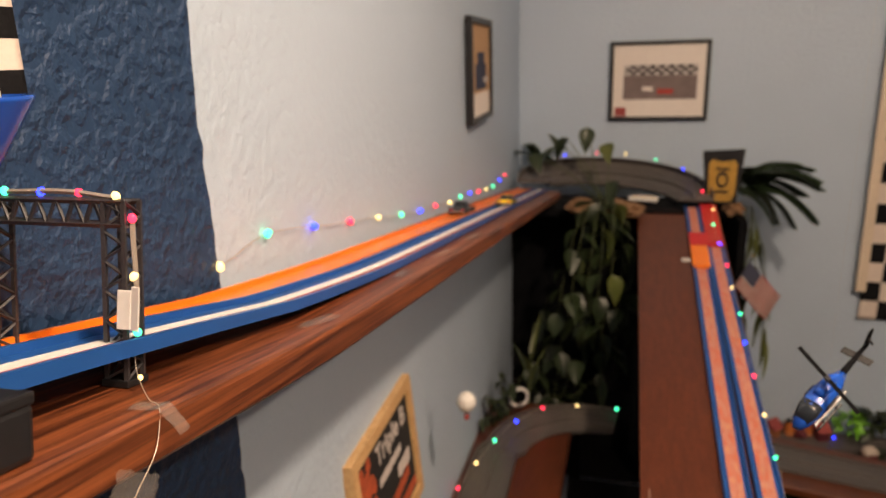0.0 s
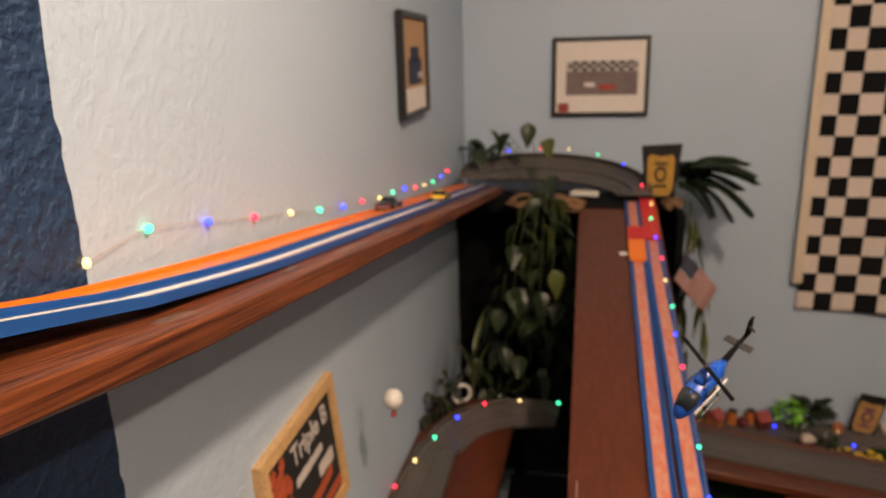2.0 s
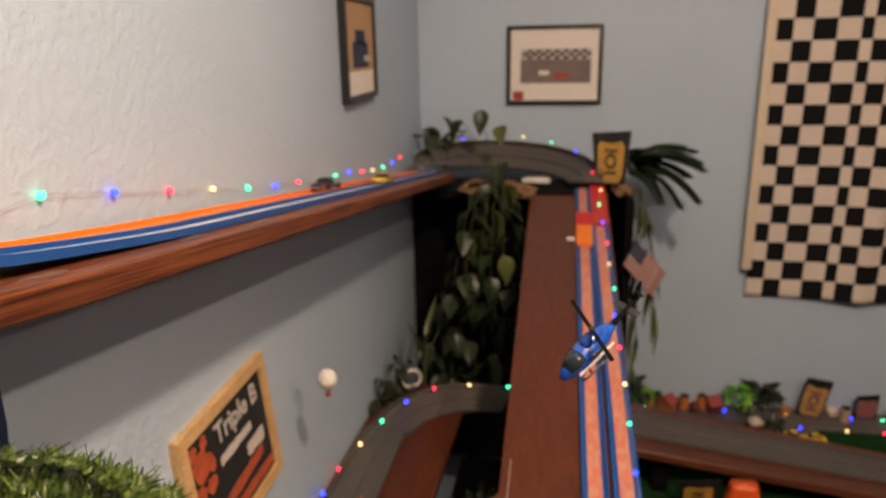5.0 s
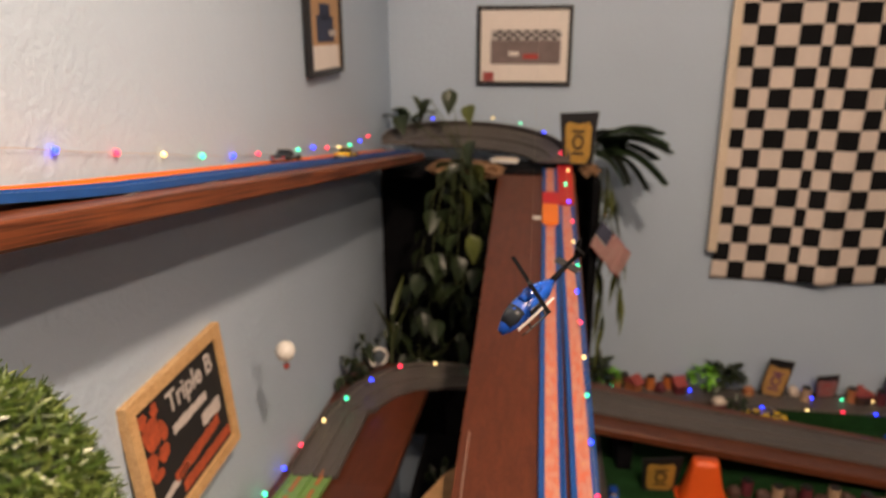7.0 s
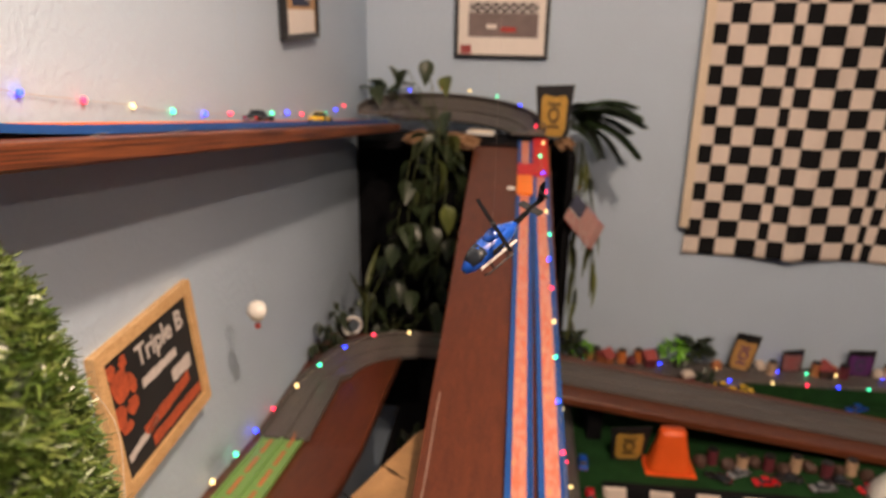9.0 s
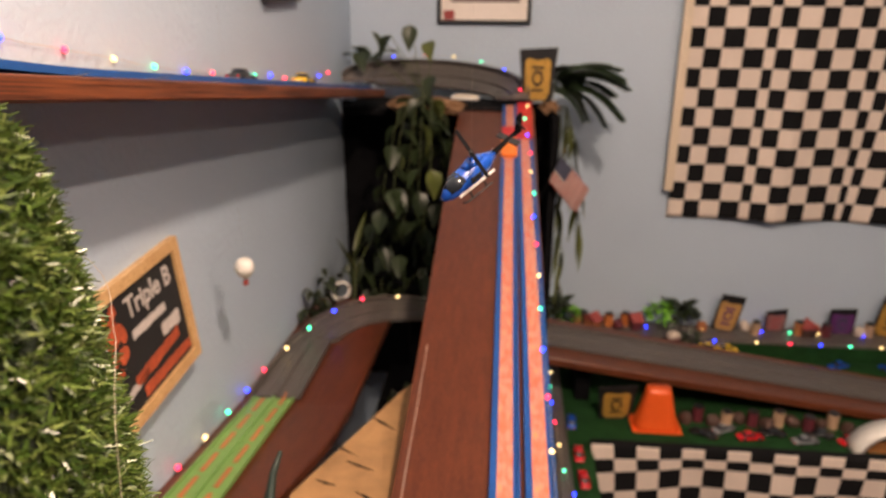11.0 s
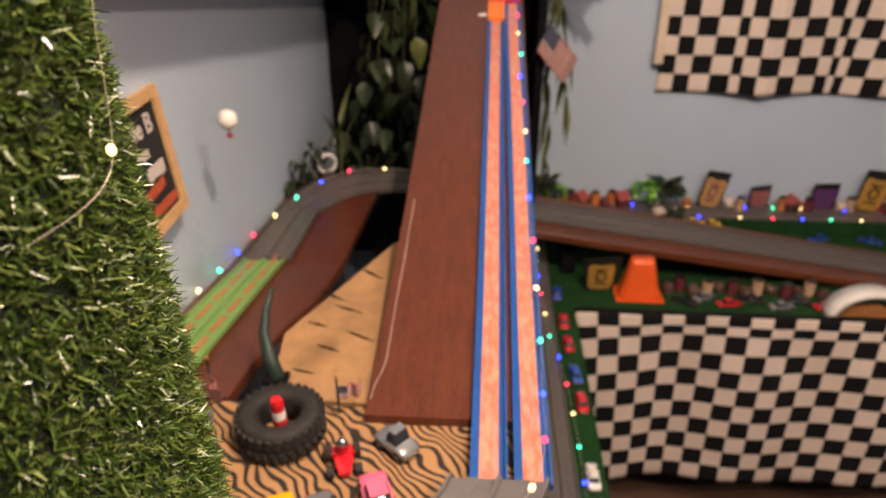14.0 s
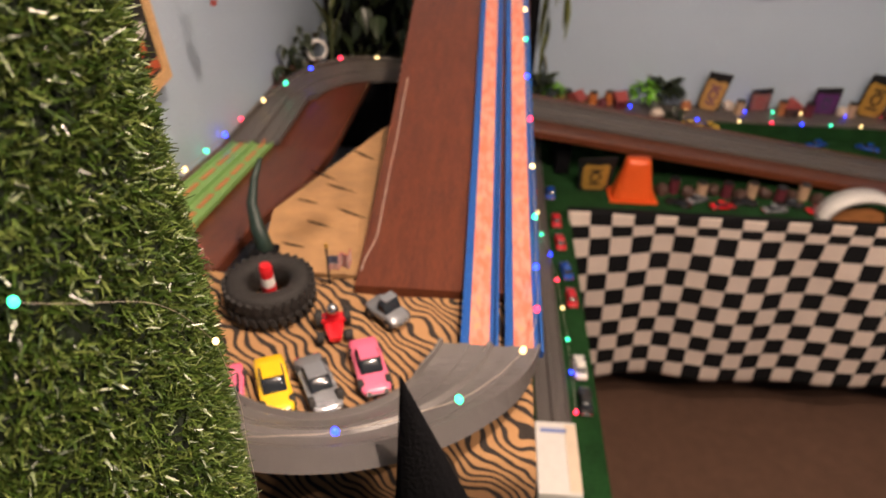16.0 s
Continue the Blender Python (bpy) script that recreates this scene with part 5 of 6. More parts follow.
light_string("thin wire of small coloured lights wound round the turf pillar", [
    ([pillar_at(a, z, 0.004) for a, z in ((120, 1.93), (60, 1.915), (22, 1.905))], 9, 0.0, 0),
    ([pillar_at(a, z, 0.004) for a, z in ((22, 1.905), (10, 1.89), (0, 1.856), (-20, 1.85))], 9, 0.055, 3),
    ([pillar_at(a, z, 0.004) for a, z in ((-32, 1.768), (-10, 1.74), (6, 1.702))], 9, 0.0, 0),
    ([pillar_at(a, z, 0.004) for a, z in ((6, 1.702), (12, 1.66), (10, 1.60), (2, 1.56))], 9, 0.0, 3)], 0.0001, 0.32)

# ---- helicopter ----
def helicopter(nose, tail):
    nose, tail = Vector(nose), Vector(tail)
    x = (nose - tail).normalized()
    y = Vector((0, 0, 1)).cross(x).normalized()
    z = x.cross(y)
    mid = nose.lerp(tail, 0.36)
    ob = thing("toy_helicopter", Matrix.Translation(mid) @ Matrix((x, y, z)).transposed().to_4x4() @ pose(0, 0, 0, -14, 0, 0) @ Matrix.Diagonal((1, 0.86, 0.88, 1)), "blue and white die-cast toy helicopter hanging on a thread", "toy helicopter")
    L = (nose - tail).length
    part("fuselage", loft([(-0.30 * L, 0.0035, -0.001, 0.006), (-0.18 * L, 0.0075, -0.006, 0.010), (0.0, 0.0095, -0.0085, 0.0115), (0.18 * L, 0.0090, -0.0085, 0.0095), (0.30 * L, 0.0065, -0.0075, 0.004), (0.37 * L, 0.003, -0.0055, -0.001)], 14, power=2.5), CARBLUE, ob, smooth=True)
    part("windscreen", loft([(0.15 * L, 0.0084, 0.0005, 0.0101), (0.22 * L, 0.0082, -0.0025, 0.0085), (0.31 * L, 0.0058, -0.0030, 0.0036)], 12, power=2.5), GLASS, ob, smooth=True)
    for s in (-1, 1):
        part("side_window", box((0.13 * L, 0.0010, 0.0062), (0.03 * L, s * 0.0093, 0.0028), (0, 0, 0), 0.0004), GLASS, ob)
        part("side_stripe", box((0.46 * L, 0.0010, 0.0024), (0.02 * L, s * 0.0090, -0.0040), (s * 12, 0, 0), 0.0003), WHITE, ob)
        part("skid", tube([(-0.16 * L, s * 0.0095, -0.0150), (0.16 * L, s * 0.0095, -0.0150), (0.22 * L, s * 0.0095, -0.0125)], 0.0009, 6), BLACK, ob)
        for k in (-0.09, 0.10):
            part("skid_strut", tube([(k * L, s * 0.005, -0.007), (k * L, s * 0.0095, -0.0150)], 0.0008, 6), BLACK, ob)
    part("engine_cover", loft([(-0.14 * L, 0.004, 0.008, 0.0125), (-0.02 * L, 0.0058, 0.008, 0.0158), (0.08 * L, 0.004, 0.008, 0.0130)], 10, power=3), CARBLUE, ob, smooth=True)
    part("tail_boom", tube([(-0.26 * L, 0, 0.003), (-0.66 * L, 0, 0.0075)], 0.0030, 10, taper=0.5), MATBLACK, ob)
    part("tail_fin", prism([(-0.70 * L, 0.004), (-0.60 * L, 0.004), (-0.66 * L, 0.022), (-0.72 * L, 0.023)], 0.0016), MATBLACK, ob)
    part("stabiliser", box((0.006, 0.024, 0.0012), (-0.52 * L, 0, 0.006), bevel=0.0004), BLACK, ob)
    part("tail_rotor", box((0.0018, 0.0010, 0.018), (-0.67 * L, 0.0025, 0.013), (0, 30, 0), 0.0003), BLACK, ob)
    part("mast", tube([(-0.03 * L, 0, 0.0150), (-0.03 * L, 0, 0.0205)], 0.0014, 8), CHROME, ob)
    hub = part("rotor_hub", tube([(-0.03 * L, 0, 0.0200), (-0.03 * L, 0, 0.0225)], 0.0020, 10), BLACK, ob)
    for a in (68, 248):
        c, s = math.cos(radians(a)), math.sin(radians(a))
        part("rotor_blade", box((0.033, 0.0032, 0.0008), (-0.03 * L + 0.0180 * c, 0.0180 * s, 0.0212), (6, 0, a), 0.0003), MATBLACK, ob)
    up = ob.matrix_world.inverted()
    top = up @ Vector((mid.x, mid.y, CEIL_Z))
    part("thread", tube([(-0.03 * L, 0, 0.0225), top], 0.00004, 5), WIRE, ob)
    return ob


helicopter((0.164, 0.492, 1.852), (0.216, 0.548, 1.884))

# ---- start gantry and clutter on the upper shelf ----
def lattice(parent, name, a, b, side, size, bays):
    """A lattice girder from a to b: four chords and crossing braces, one mesh."""
    bm = bmesh.new()
    a, b = Vector(a), Vector(b)
    d = (b - a).normalized()
    s = Vector(side).normalized()
    u = d.cross(s)
    h = size / 2
    for p, q in ((1, 1), (1, -1), (-1, 1), (-1, -1)):
        o = (s * p + u * q) * (h - 0.0007)
        tube([a + o, b + o], 0.0012, 4, bm)
    for k in range(bays):
        p0, p1 = a.lerp(b, k / bays), a.lerp(b, (k + 1) / bays)
        pm = p0.lerp(p1, 0.5)
        for n, t in ((s, u), (u, s)):
            for w in (-1, 1):
                f = n * w * (h - 0.0005)
                tube([p0 + f - t * h, pm + f + t * h], 0.0007, 4, bm)
                tube([pm + f + t * h, p1 + f - t * h], 0.0007, 4, bm)
    return part(name, bm, plain("gunmetal_plastic", (0.035, 0.033, 0.036), 0.42, vary=0.15), parent)


def gz(y):
    return shelf_z(y)


GX, GY = -0.147, 0.244
STAND = pose(GX, GY, gz(GY), -10.7, 0, 0)
gantry = thing("start_gantry", STAND, "dark grey plastic lattice gantry standing over the shelf track", "gantry")
lattice(gantry, "post", (0, 0, 0.003), (0, 0, 0.074), (1, 0, 0), 0.0105, 6)
lattice(gantry, "post", (-0.0625, 0, 0.003), (-0.0625, 0, 0.074), (1, 0, 0), 0.0105, 6)
lattice(gantry, "beam", (-0.067, 0, 0.0688), (0.005, 0, 0.0688), (0, 1, 0), 0.0105, 8)
part("base", box((0.0125, 0.0125, 0.003), (0, 0, 0.0018), bevel=0.0006), BLACK, gantry)
part("base", box((0.0125, 0.0125, 0.003), (-0.0625, 0, 0.0018), bevel=0.0006), BLACK, gantry)
cord = [(-0.066, -0.003, 0.0765), (-0.0345, -0.003, 0.0765), (-0.0165, -0.003, 0.0765), (0.001, -0.004, 0.0755), (0.0065, -0.002, 0.0670), (0.0075, -0.003, 0.0445), (0.0085, -0.003, 0.0225)]
light_string("cream wire of small coloured lights over the gantry", [([STAND @ Vector(q) for q in cord[:4]], 0.0180, 0.0130, 0), ([STAND @ Vector(q) for q in cord[4:]], 0, 0.0, 2)], 0.0011, 0.42)
light_string("loose clear end of the gantry's light wire", [([STAND @ Vector(cord[-1]), STAND @ Vector((0.010, -0.005, 0.008)), (-0.121, 0.226, shelf_z(0.226) + 0.003), (-0.1135, 0.222, shelf_z(0.222) + 0.001), (-0.1095, 0.212, 1.969), (-0.1098, 0.200, 1.960), (-0.110, 0.188, 1.952)], 9, 0.02, 3)], 0.0002, 0.25)
tag = thing("wire_tag", STAND @ pose(0.0075, -0.0058, 0.0315, 0, 3, 10), "white folded paper tag on the gantry's light wire", "tag")
part("leaf", box((0.0052, 0.0008, 0.0155), (-0.0024, 0, 0), (0, 0, 6), 0.0003), WHITE, tag)
part("leaf", box((0.0036, 0.0008, 0.0175), (0.0018, 0.0004, 0.0005), (0, 0, -12), 0.0003), WHITE, tag)


def tape_strip(m, w, l, seed, bend=0.0):
    """A creased strip of clear tape; bend folds its outer half over an edge."""
    bm = bmesh.new()
    n = 8
    g = []
    for i in range(n + 1):
        row = []
        for j in range(n + 1):
            u, v = l * (i / n - 0.5), w * (j / n - 0.5)
            z = 0.0012 + 0.0010 * noise.noise((i * 0.7, j * 0.9, seed * 9.1))
            if bend and u > 0:
                u, z = u * math.cos(bend), z - u * math.sin(bend)
            row.append(bm.verts.new((u + 0.0012 * noise.noise((j * 0.8, seed, 3)), v + 0.0010 * noise.noise((i * 0.8, seed, 6)), z)))
        g.append(row)
    for i in range(n):
        for j in range(n):
            bm.faces.new((g[i][j], g[i + 1][j], g[i + 1][j + 1], g[i][j + 1]))
    tape = with_thickness(part("clear_tape", bm, CLEAR, smooth=True), 0.0002)
    tape.matrix_world = m
    return tagged(tape, "creased strip of clear sticky tape on the shelf", "tape", "tape strips on the shelf")


for k, (x, y, w, l, a) in enumerate(((-0.126, 0.375, 0.012, 0.030, 62), (-0.125, 0.66, 0.010, 0.036, 70), (-0.126, 0.80, 0.010, 0.040, 75), (-0.129, 0.545, 0.008, 0.018, 85))):
    tape_strip(pose(x, y, shelf_z(y) + 0.0004, -7.9, 0, a), w, l, k + 1)
tape_strip(pose(-0.1125, 0.222, shelf_z(0.222) + 0.0003, -10.7, 0, 12), 0.0095, 0.0235, 11, 0.9)
tape_strip(pose(-0.1108, 0.1985, 1.9615, 0, 90, 0) @ pose(0, 0, 0, 0, 0, 52), 0.0120, 0.0230, 12)
pack = thing("battery_box", pose(-0.1275, 0.140, shelf_z(0.140), -10.7, 0, 3), "black plastic battery box on the shelf", "battery box")
part("case", box((0.021, 0.066, 0.017), (0, 0, 0.0087), bevel=0.002), BLACK, pack)
part("lid", box((0.0215, 0.0665, 0.004), (0, 0, 0.0188), bevel=0.001), BLACK, pack)
part("switch", box((0.006, 0.003, 0.003), (0.004, 0.0340, 0.014), bevel=0.0006), GREY, pack)
bowl = thing("blue_funnel", pose(-0.2, 0.245, 2.08), "blue plastic toy funnel mounted on the dark wall", "toy funnel")
bm = bmesh.new()
rings = [[bm.verts.new((r * math.cos(a), r * math.sin(a), z)) for a in (2 * math.pi * k / 28 for k in range(28))] for r, z in ((0.006, -0.022), (0.010, -0.016), (0.024, 0.006), (0.0245, 0.008), (0.023, 0.008), (0.009, -0.014))]
for p, q in zip(rings, rings[1:]):
    for j in range(28):
        bm.faces.new((p[j], p[(j + 1) % 28], q[(j + 1) % 28], q[j]))
part("cup", bm, CARBLUE, bowl, smooth=True)
part("arm", box((0.026, 0.008, 0.005), (-0.012, 0, -0.018), bevel=0.001), CARBLUE, bowl)
pennant = thing("checkered_pennant", pose(-0.2165, 0.218, 2.135, 0, 0, 80), "small black and white checkered cloth pennant on the wall", "flag")
with_thickness(part("cloth", checker_cloth(5, 4, 0.0125, lambda x, z: 0.003 * math.sin(x * 90), sub=3), [CHECKWHITE, CHECKBLACK], pennant), 0.0006)
part("pin", tube([(0.004, 0.004, -0.003), (0.004, -0.004, -0.003)], 0.002, 8), CHROME, pennant)

# ---- cars on the upper lanes ----
def upper_car(x, y, paint, label):
    return toy_car(pose(x, y, upper_lane_z(y) + 0.0006, 0, math.degrees(math.atan(0.139)), 90), paint, label, "cars on the shelf track", tall=0.019)


upper_car(-0.160, 1.27, YELLOW, "yellow die-cast toy car on the blue shelf lane")
upper_car(-0.199, 1.07, CARBLACK, "black die-cast toy car on the orange shelf lane")

# ---- table scenery ----
LEDGE = 0.930
ledge_box = thing("back_ledge", pose(0, 0, 0), "low dark ledge with track along the table's back", "ledge")
part("riser", box((1.42, 0.115, LEDGE - 0.006 - TABLE_Z), (1.07, 2.135, (LEDGE - 0.006 + TABLE_Z) / 2)), TURFMAT, ledge_box)
part("track_bed", box((1.42, 0.115, 0.006), (1.07, 2.135, LEDGE - 0.003), bevel=0.001), DARKGREY, ledge_box)
part("guard_rail", box((1.42, 0.003, 0.006), (1.07, 2.079, LEDGE + 0.003)), DARKGREY, ledge_box)
part("riser", box((0.56, 0.082, LEDGE - 0.007 - TABLE_Z), (0.67, 2.0355, (LEDGE - 0.007 + TABLE_Z) / 2)), TURFMAT, ledge_box)
part("track_bed", box((0.56, 0.082, 0.006), (0.67, 2.0355, LEDGE - 0.004), bevel=0.001), DARKGREY, ledge_box)
st = [(Vector((0.375 + 0.004 * math.sin(y * 3), y, TABLE_Z + 0.004)), Vector((1, 0, 0)), Vector((0, 0, 1))) for y in np.linspace(0.80, 2.0, 24)]
curve_piece("straight_track", "dark grey two-lane toy track along the turf table's arm", st, 0.062, DARKGREY, 0.006)
wbox = thing("white_box", pose(0.374, 0.735, TABLE_Z), "white cardboard box with a faint blue stripe", "box")
part("carton", box((0.072, 0.15, 0.035), (0, 0, 0.0178), bevel=0.002), WHITE, wbox)
part("stripe", box((0.046, 0.008, 0.0012), (-0.004, 0.055, 0.0358)), plain("pale_blue_print", (0.18, 0.24, 0.50), 0.6), wbox)
part("flap", box((0.020, 0.14, 0.001), (0.026, 0, 0.0359), bevel=0.0003), CREAM, wbox)
ramp_cone = thing("orange_ramp_cone", pose(0.648, 1.675, TABLE_Z), "flared bright orange plastic cone on the turf", "cone")
bm = bmesh.new()
rings = []
for k in range(9):
    s = k / 8
    hw, hd, z = 0.062 - 0.030 * s ** 0.8, 0.040 - 0.022 * s ** 0.8, 0.12 * s
    rings.append([bm.verts.new((hw * math.copysign(abs(math.cos(a)) ** 0.5, math.cos(a)), hd * math.copysign(abs(math.sin(a)) ** 0.5, math.sin(a)), z)) for a in (2 * math.pi * (j + 0.5) / 20 for j in range(20))])
for p, q in zip(rings, rings[1:]):
    for j in range(20):
        bm.faces.new((p[j], p[(j + 1) % 20], q[(j + 1) % 20], q[j]))
bm.faces.new(rings[0])
bm.faces.new(rings[-1])
part("shell", bm, DEEPORANGE, ramp_cone, smooth=True)
part("rim", box((0.132, 0.086, 0.005), (0, 0, 0.0026), bevel=0.002), DEEPORANGE, ramp_cone)
badge_sign("badge_sign", 0.084, 0.105, pose(0.542, 1.70, TABLE_Z, 6, 0, 6), "black card sign with a gold shield on the turf")
arch = thing("white_arch", pose(1.24, 1.60, TABLE_Z), "white plastic arched tunnel with orange animal print card", "toy tunnel")
bm = bmesh.new()
rings = []
for k in range(19):
    a = math.pi * k / 18
    rings.append([bm.verts.new((r * 1.25 * math.cos(a), y, r * math.sin(a) + 0.001)) for r, y in ((0.075, -0.03), (0.088, -0.03), (0.088, 0.03), (0.075, 0.03))])
for p, q in zip(rings, rings[1:]):
    for j in range(4):
        bm.faces.new((p[j], p[(j + 1) % 4], q[(j + 1) % 4], q[j]))
bm.faces.new(rings[0])
bm.faces.new(rings[-1])
part("arch", bm, WHITE, arch, smooth=True)
part("card", prism([(-0.07, 0.002), (0.07, 0.002), (0.06, 0.03), (0.02, 0.045), (-0.03, 0.038), (-0.06, 0.03)], 0.002), plain("orange_brown_card", (0.42, 0.17, 0.05), 0.7, vary=0.5, scale=80), arch)

badge_sign("badge_sign", 0.074, 0.128, pose(0.955, 2.155, LEDGE, 0, 10, -6), "dark tilted sign with gold and purple print", plain("gold_sign_print", (0.45, 0.25, 0.08), 0.5, vary=0.3), PURPLE, 0.0)
badge_sign("badge_sign", 0.070, 0.075, pose(1.125, 2.165, LEDGE, 0, 0, 8), "small pinkish printed card sign", plain("dull_pink_card", (0.26, 0.10, 0.10), 0.6, vary=0.4), DARKRED, 0.0)
badge_sign("badge_sign", 0.080, 0.088, pose(1.335, 2.165, LEDGE, 0, 0, -3), "black card sign with purple print", PURPLE, FLAGBLUE, 0.0)
badge_sign("badge_sign", 0.09, 0.140, pose(1.475, 2.16, LEDGE, 0, 8, -4), "black pennant sign with a gold shield on the table", GOLD, BLACK, 0.0)


def small_bush(at, scale, meshes, label, count, rng):
    ob = thing("toy_bush", pose(*at), label, "toy bush")
    part("stem", tube([(0, 0, 0), (0.002, 0, 0.025 * scale)], 0.002, 6), STEM, ob)
    for k in range(count):
        u, t = rng.uniform(-0.2, 1), rng.uniform(0, 360)
        r = 0.022 * scale * math.sqrt(max(0, 1 - u * u)) * rng.uniform(0.5, 1)
        hang_leaf(ob, rng.choice(meshes), (r * math.cos(radians(t)), r * math.sin(radians(t)), 0.030 * scale + 0.02 * scale * u), (rng.uniform(-30, 30), rng.uniform(-60, 30), t), scale * rng.uniform(0.7, 1.1))
    return ob


rng = random.Random(9)
small_bush((0.445, 2.13, LEDGE), 1.5, TINYLIME, "lime green plastic toy bush on the table", 46, rng)
small_bush((0.745, 2.15, LEDGE), 1.7, TINYLIME, "lime green plastic toy bush on the table", 60, rng)
small_bush((0.815, 2.16, LEDGE), 1.7, SMALLLEAF, "dark green toy bush on the table", 44, rng)
small_bush((0.40, 2.15, LEDGE), 1.7, SMALLLEAF, "dark green toy bush at the table's corner", 40, rng)


def clutter_piece(at, kind, paint, turn, label, rng):
    """Small toys that crowd the table's back: huts, boulders and barrels."""
    grow = Matrix.Diagonal((1.4, 1.4, 1.4, 1))
    if kind == "hut":
        ob = thing("toy_hut", pose(*at, 0, 0, turn) @ grow, label, "toy building", "toys along the table's back")
        part("wall", box((0.032, 0.024, 0.022), (0, 0, 0.011), bevel=0.001), paint, ob)
        part("roof", prism([(-0.021, 0.022), (0.021, 0.022), (0, 0.040)], 0.030), DARKRED, ob)
        part("door", box((0.007, 0.001, 0.013), (0.004, -0.0124, 0.0068)), BLACK, ob)
    elif kind == "boulder":
        bm = bmesh.new()
        bmesh.ops.create_icosphere(bm, subdivisions=2, radius=0.016)
        for v in bm.verts:
            v.co *= 0.85 + 0.4 * noise.noise(v.co * 60 + Vector(at) * 7)
            v.co.z = max(v.co.z, -0.009)
        bm.verts.ensure_lookup_table()
        ob = part("toy_boulder", bm, paint)
        ob.matrix_world = pose(at[0], at[1], at[2] + 0.012, 0, 0, turn) @ grow
        tagged(ob, label, "toy boulder", "toys along the table's back")
    else:
        ob = thing("toy_barrel", pose(*at, 0, 0, turn) @ grow, label, "toy barrel", "toys along the table's back")
        part("drum", tube([(0, 0, 0), (0, 0, 0.006), (0, 0, 0.024), (0, 0, 0.03)], 0.011, 14, taper=0.95), paint, ob)
        part("lid", tube([(0, 0, 0.03), (0, 0, 0.033)], 0.0095, 14), BLACK, ob)
    return ob


shades = {"orange-brown": plain("orange_brown_toy", (0.40, 0.14, 0.05), 0.6, vary=0.3), "dull orange": plain("dull_orange_toy", (0.55, 0.17, 0.04), 0.55, vary=0.25), "tan": plain("tan_toy", (0.46, 0.30, 0.19), 0.7, vary=0.25),
          "dark brown": plain("dark_brown_toy", (0.07, 0.035, 0.025), 0.6, vary=0.3), "maroon": plain("maroon_toy", (0.12, 0.02, 0.03), 0.5, vary=0.3), "ivory": plain("ivory_toy", (0.58, 0.48, 0.40), 0.6, vary=0.15)}
names = list(shades)
x = 0.47
k = 0
while x < 1.62:
    if not any(abs(x - s) < 0.052 for s in (0.745, 0.815, 0.955, 1.125, 1.335, 1.475)):
        c = names[(k * 3 + k // 4) % 6]
        kind = ("boulder", "barrel", "hut", "boulder", "barrel")[k % 5]
        clutter_piece((x, 2.155 + 0.014 * math.sin(k * 2.3), LEDGE), kind, shades[c], (k * 67) % 360, "small %s toy %s on the turf table" % (c, kind), rng)
    x += 0.028
    k += 1
for x, y, z, p, name, turn in ((0.690, 2.028, LEDGE, DEEPORANGE, "orange-red", 176), (0.535, 2.045, LEDGE, CARBLACK, "dark maroon", 184), (0.868, 2.022, LEDGE, YELLOW, "yellow", 150), (0.925, 2.012, LEDGE, YELLOW, "dull yellow", 172), (1.29, 2.045, TABLE_Z, CARBLUE, "dark blue", 200),
                               (1.45, 2.040, TABLE_Z, CARBLUE, "blue", 150), (1.58, 2.04, TABLE_Z, SILVER, "silver", 160)):
    toy_car(pose(x, y, z, 0, 0, turn), p, "%s die-cast toy car parked behind the sloping board" % name, "cars behind the sloping board")
figure = thing("toy_wagon", pose(0.765, 2.025, LEDGE, 0, 0, 20), "small maroon toy wagon with a cream hood", "toy car")
part("body", box((0.034, 0.030, 0.030), (0, 0, 0.019), bevel=0.005), shades["maroon"], figure)
part("hood", loft([(-0.020, 0.012, 0.030, 0.044), (-0.010, 0.018, 0.030, 0.054), (0.010, 0.018, 0.030, 0.054), (0.020, 0.012, 0.030, 0.044)], 12), shades["ivory"], figure, smooth=True)
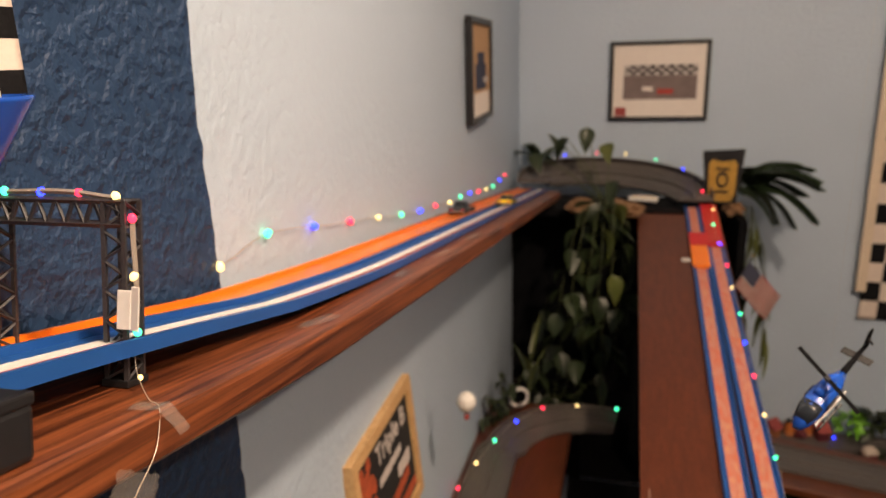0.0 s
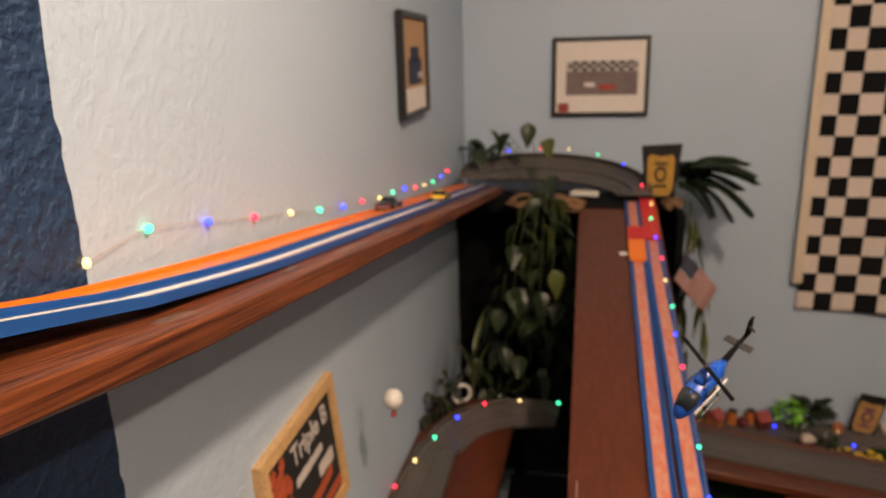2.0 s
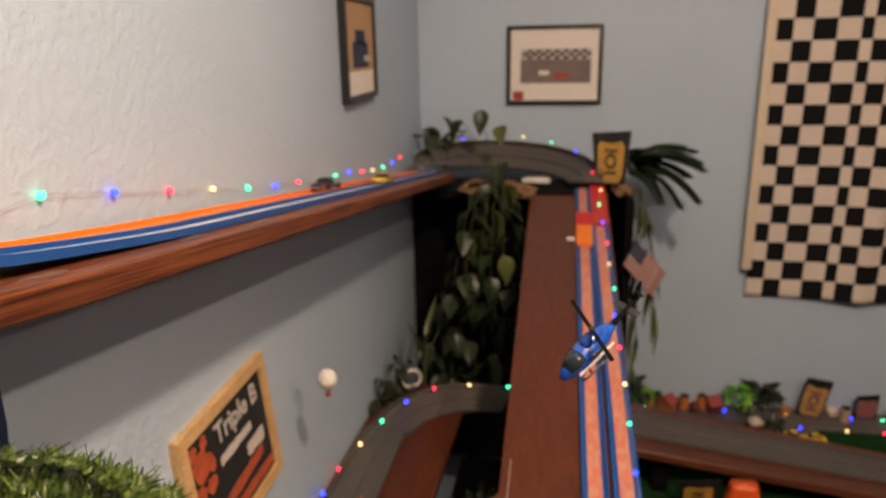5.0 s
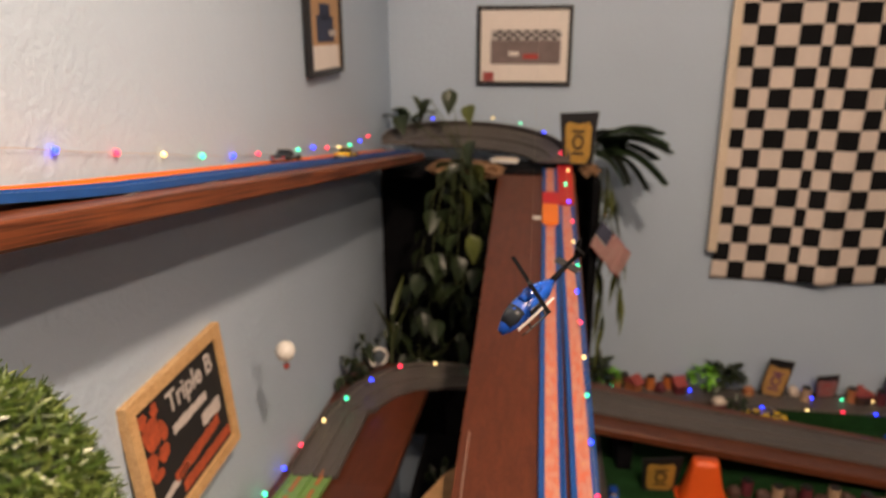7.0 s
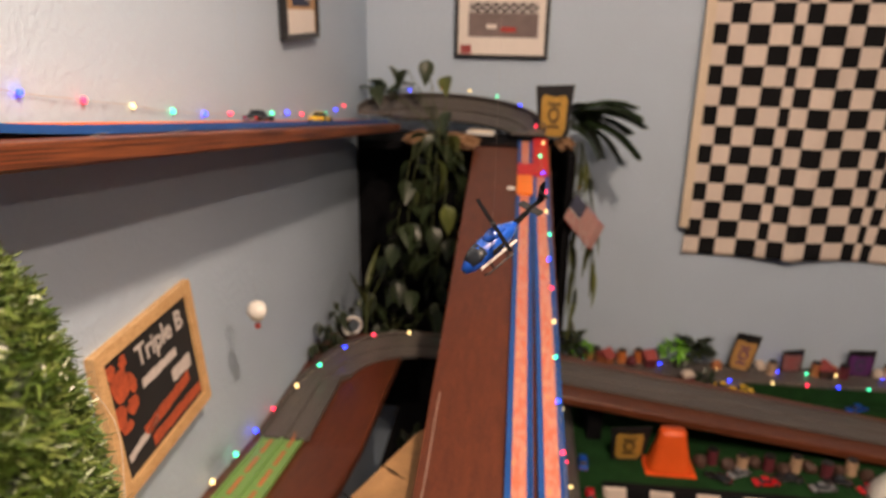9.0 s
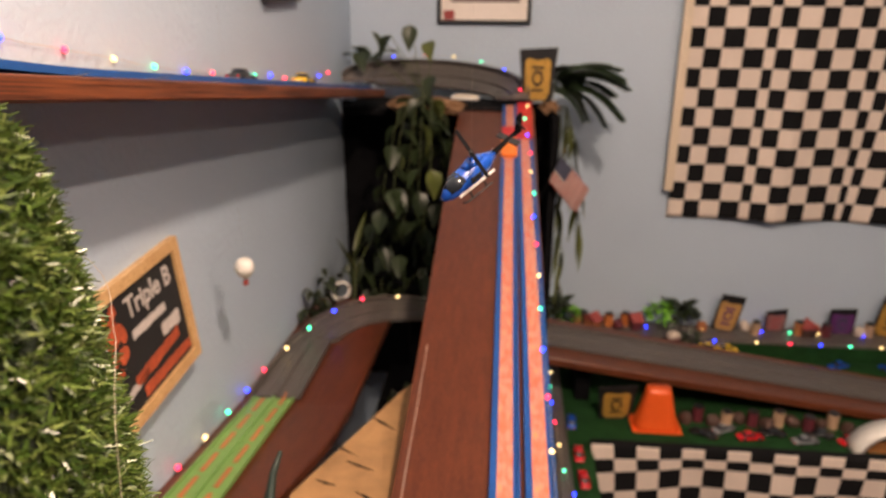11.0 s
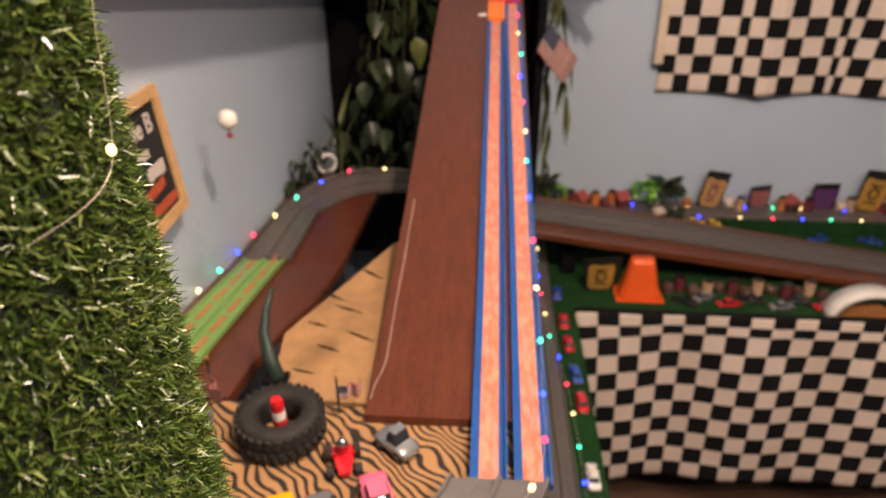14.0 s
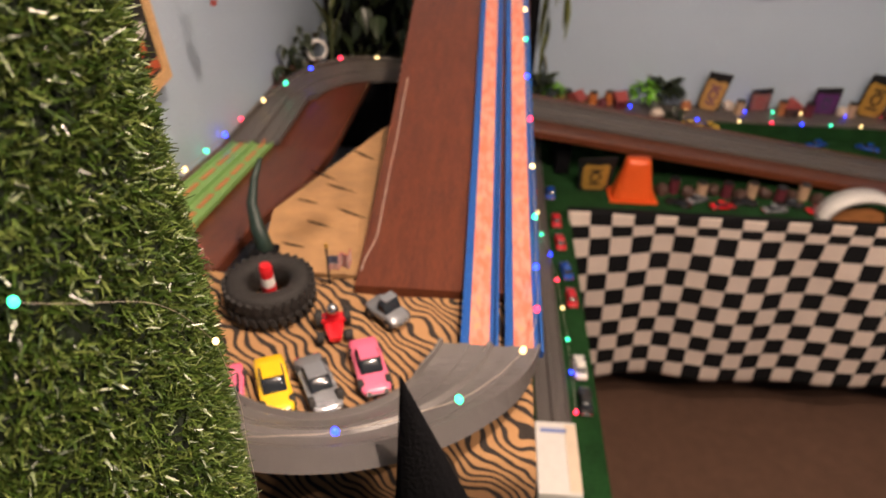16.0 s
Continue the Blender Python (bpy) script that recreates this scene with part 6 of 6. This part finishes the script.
for x in (-0.011, 0.011):
    for y in (-0.015, 0.015):
        wh = part("wheel", wheel_mesh(0.007, 0.005), RUBBER, figure)
        wh.location = (x, y, 0.007)
small_bush((0.822, 2.03, LEDGE), 0.9, SMALLLEAF, "low dark green toy shrub on the ledge", 30, rng)
for k in range(13):
    c = ("dark brown", "maroon", "dark brown", "tan")[k % 4]
    clutter_piece((0.735 + 0.036 * k, 1.70 + 0.012 * math.sin(k * 1.9), TABLE_Z), ("boulder", "barrel")[k % 2], shades[c], k * 51, "small %s toy lying on the turf before the board" % c, rng)
front = ((0.77, 1.64, CARBLACK, "black", 150), (0.83, 1.665, SILVER, "grey", 30), (0.89, 1.635, CARRED, "dark red", 10), (0.955, 1.66, CARBLACK, "black", 175), (1.03, 1.63, SILVER, "silver", 12), (1.08, 1.665, CARBLACK, "black", 168), (1.15, 1.64, CARRED, "red", 20), (1.37, 1.62, YELLOW, "tan", 40))
for x, y, p, name, turn in front:
    toy_car(pose(x, y, TABLE_Z, 0, 0, turn), p, "%s die-cast toy car on the turf before the board" % name, "cars on the turf table", shape="low" if p is CARBLACK else "coupe")
for x, y, p, name, turn in ((0.427, 1.52, CARRED, "red", 88), (0.430, 1.42, CARRED, "dark red", 92), (0.420, 1.66, CARBLUE, "blue", 85), (0.436, 1.30, CARBLUE, "dark blue", 95), (0.440, 1.20, CARRED, "red", 90), (0.438, 0.98, WHITE, "white", 90), (0.440, 0.89, CARBLACK, "black", 88)):
    toy_car(pose(x, y, TABLE_Z, 0, 0, turn), p, "%s die-cast toy car beside the table's track" % name, "cars beside the table's track", width=0.026)

# ---- assumed lamps overhead, out of view ----
def ceiling_fixture(x, y):
    ob = thing("ceiling_lamp", pose(x, y, CEIL_Z), "assumed round white ceiling lamp, out of view", "lamp", "ceiling lamps")
    part("canopy", tube([(0, 0, -0.001), (0, 0, -0.030)], 0.09, 32), WHITE, ob)
    part("collar", tube([(0, 0, -0.030), (0, 0, -0.040)], 0.075, 32), CHROME, ob)
    return ob


# Made-up canopies above each light, the added third one too.
for spot in LAMPS:
    ceiling_fixture(spot[0], spot[1])
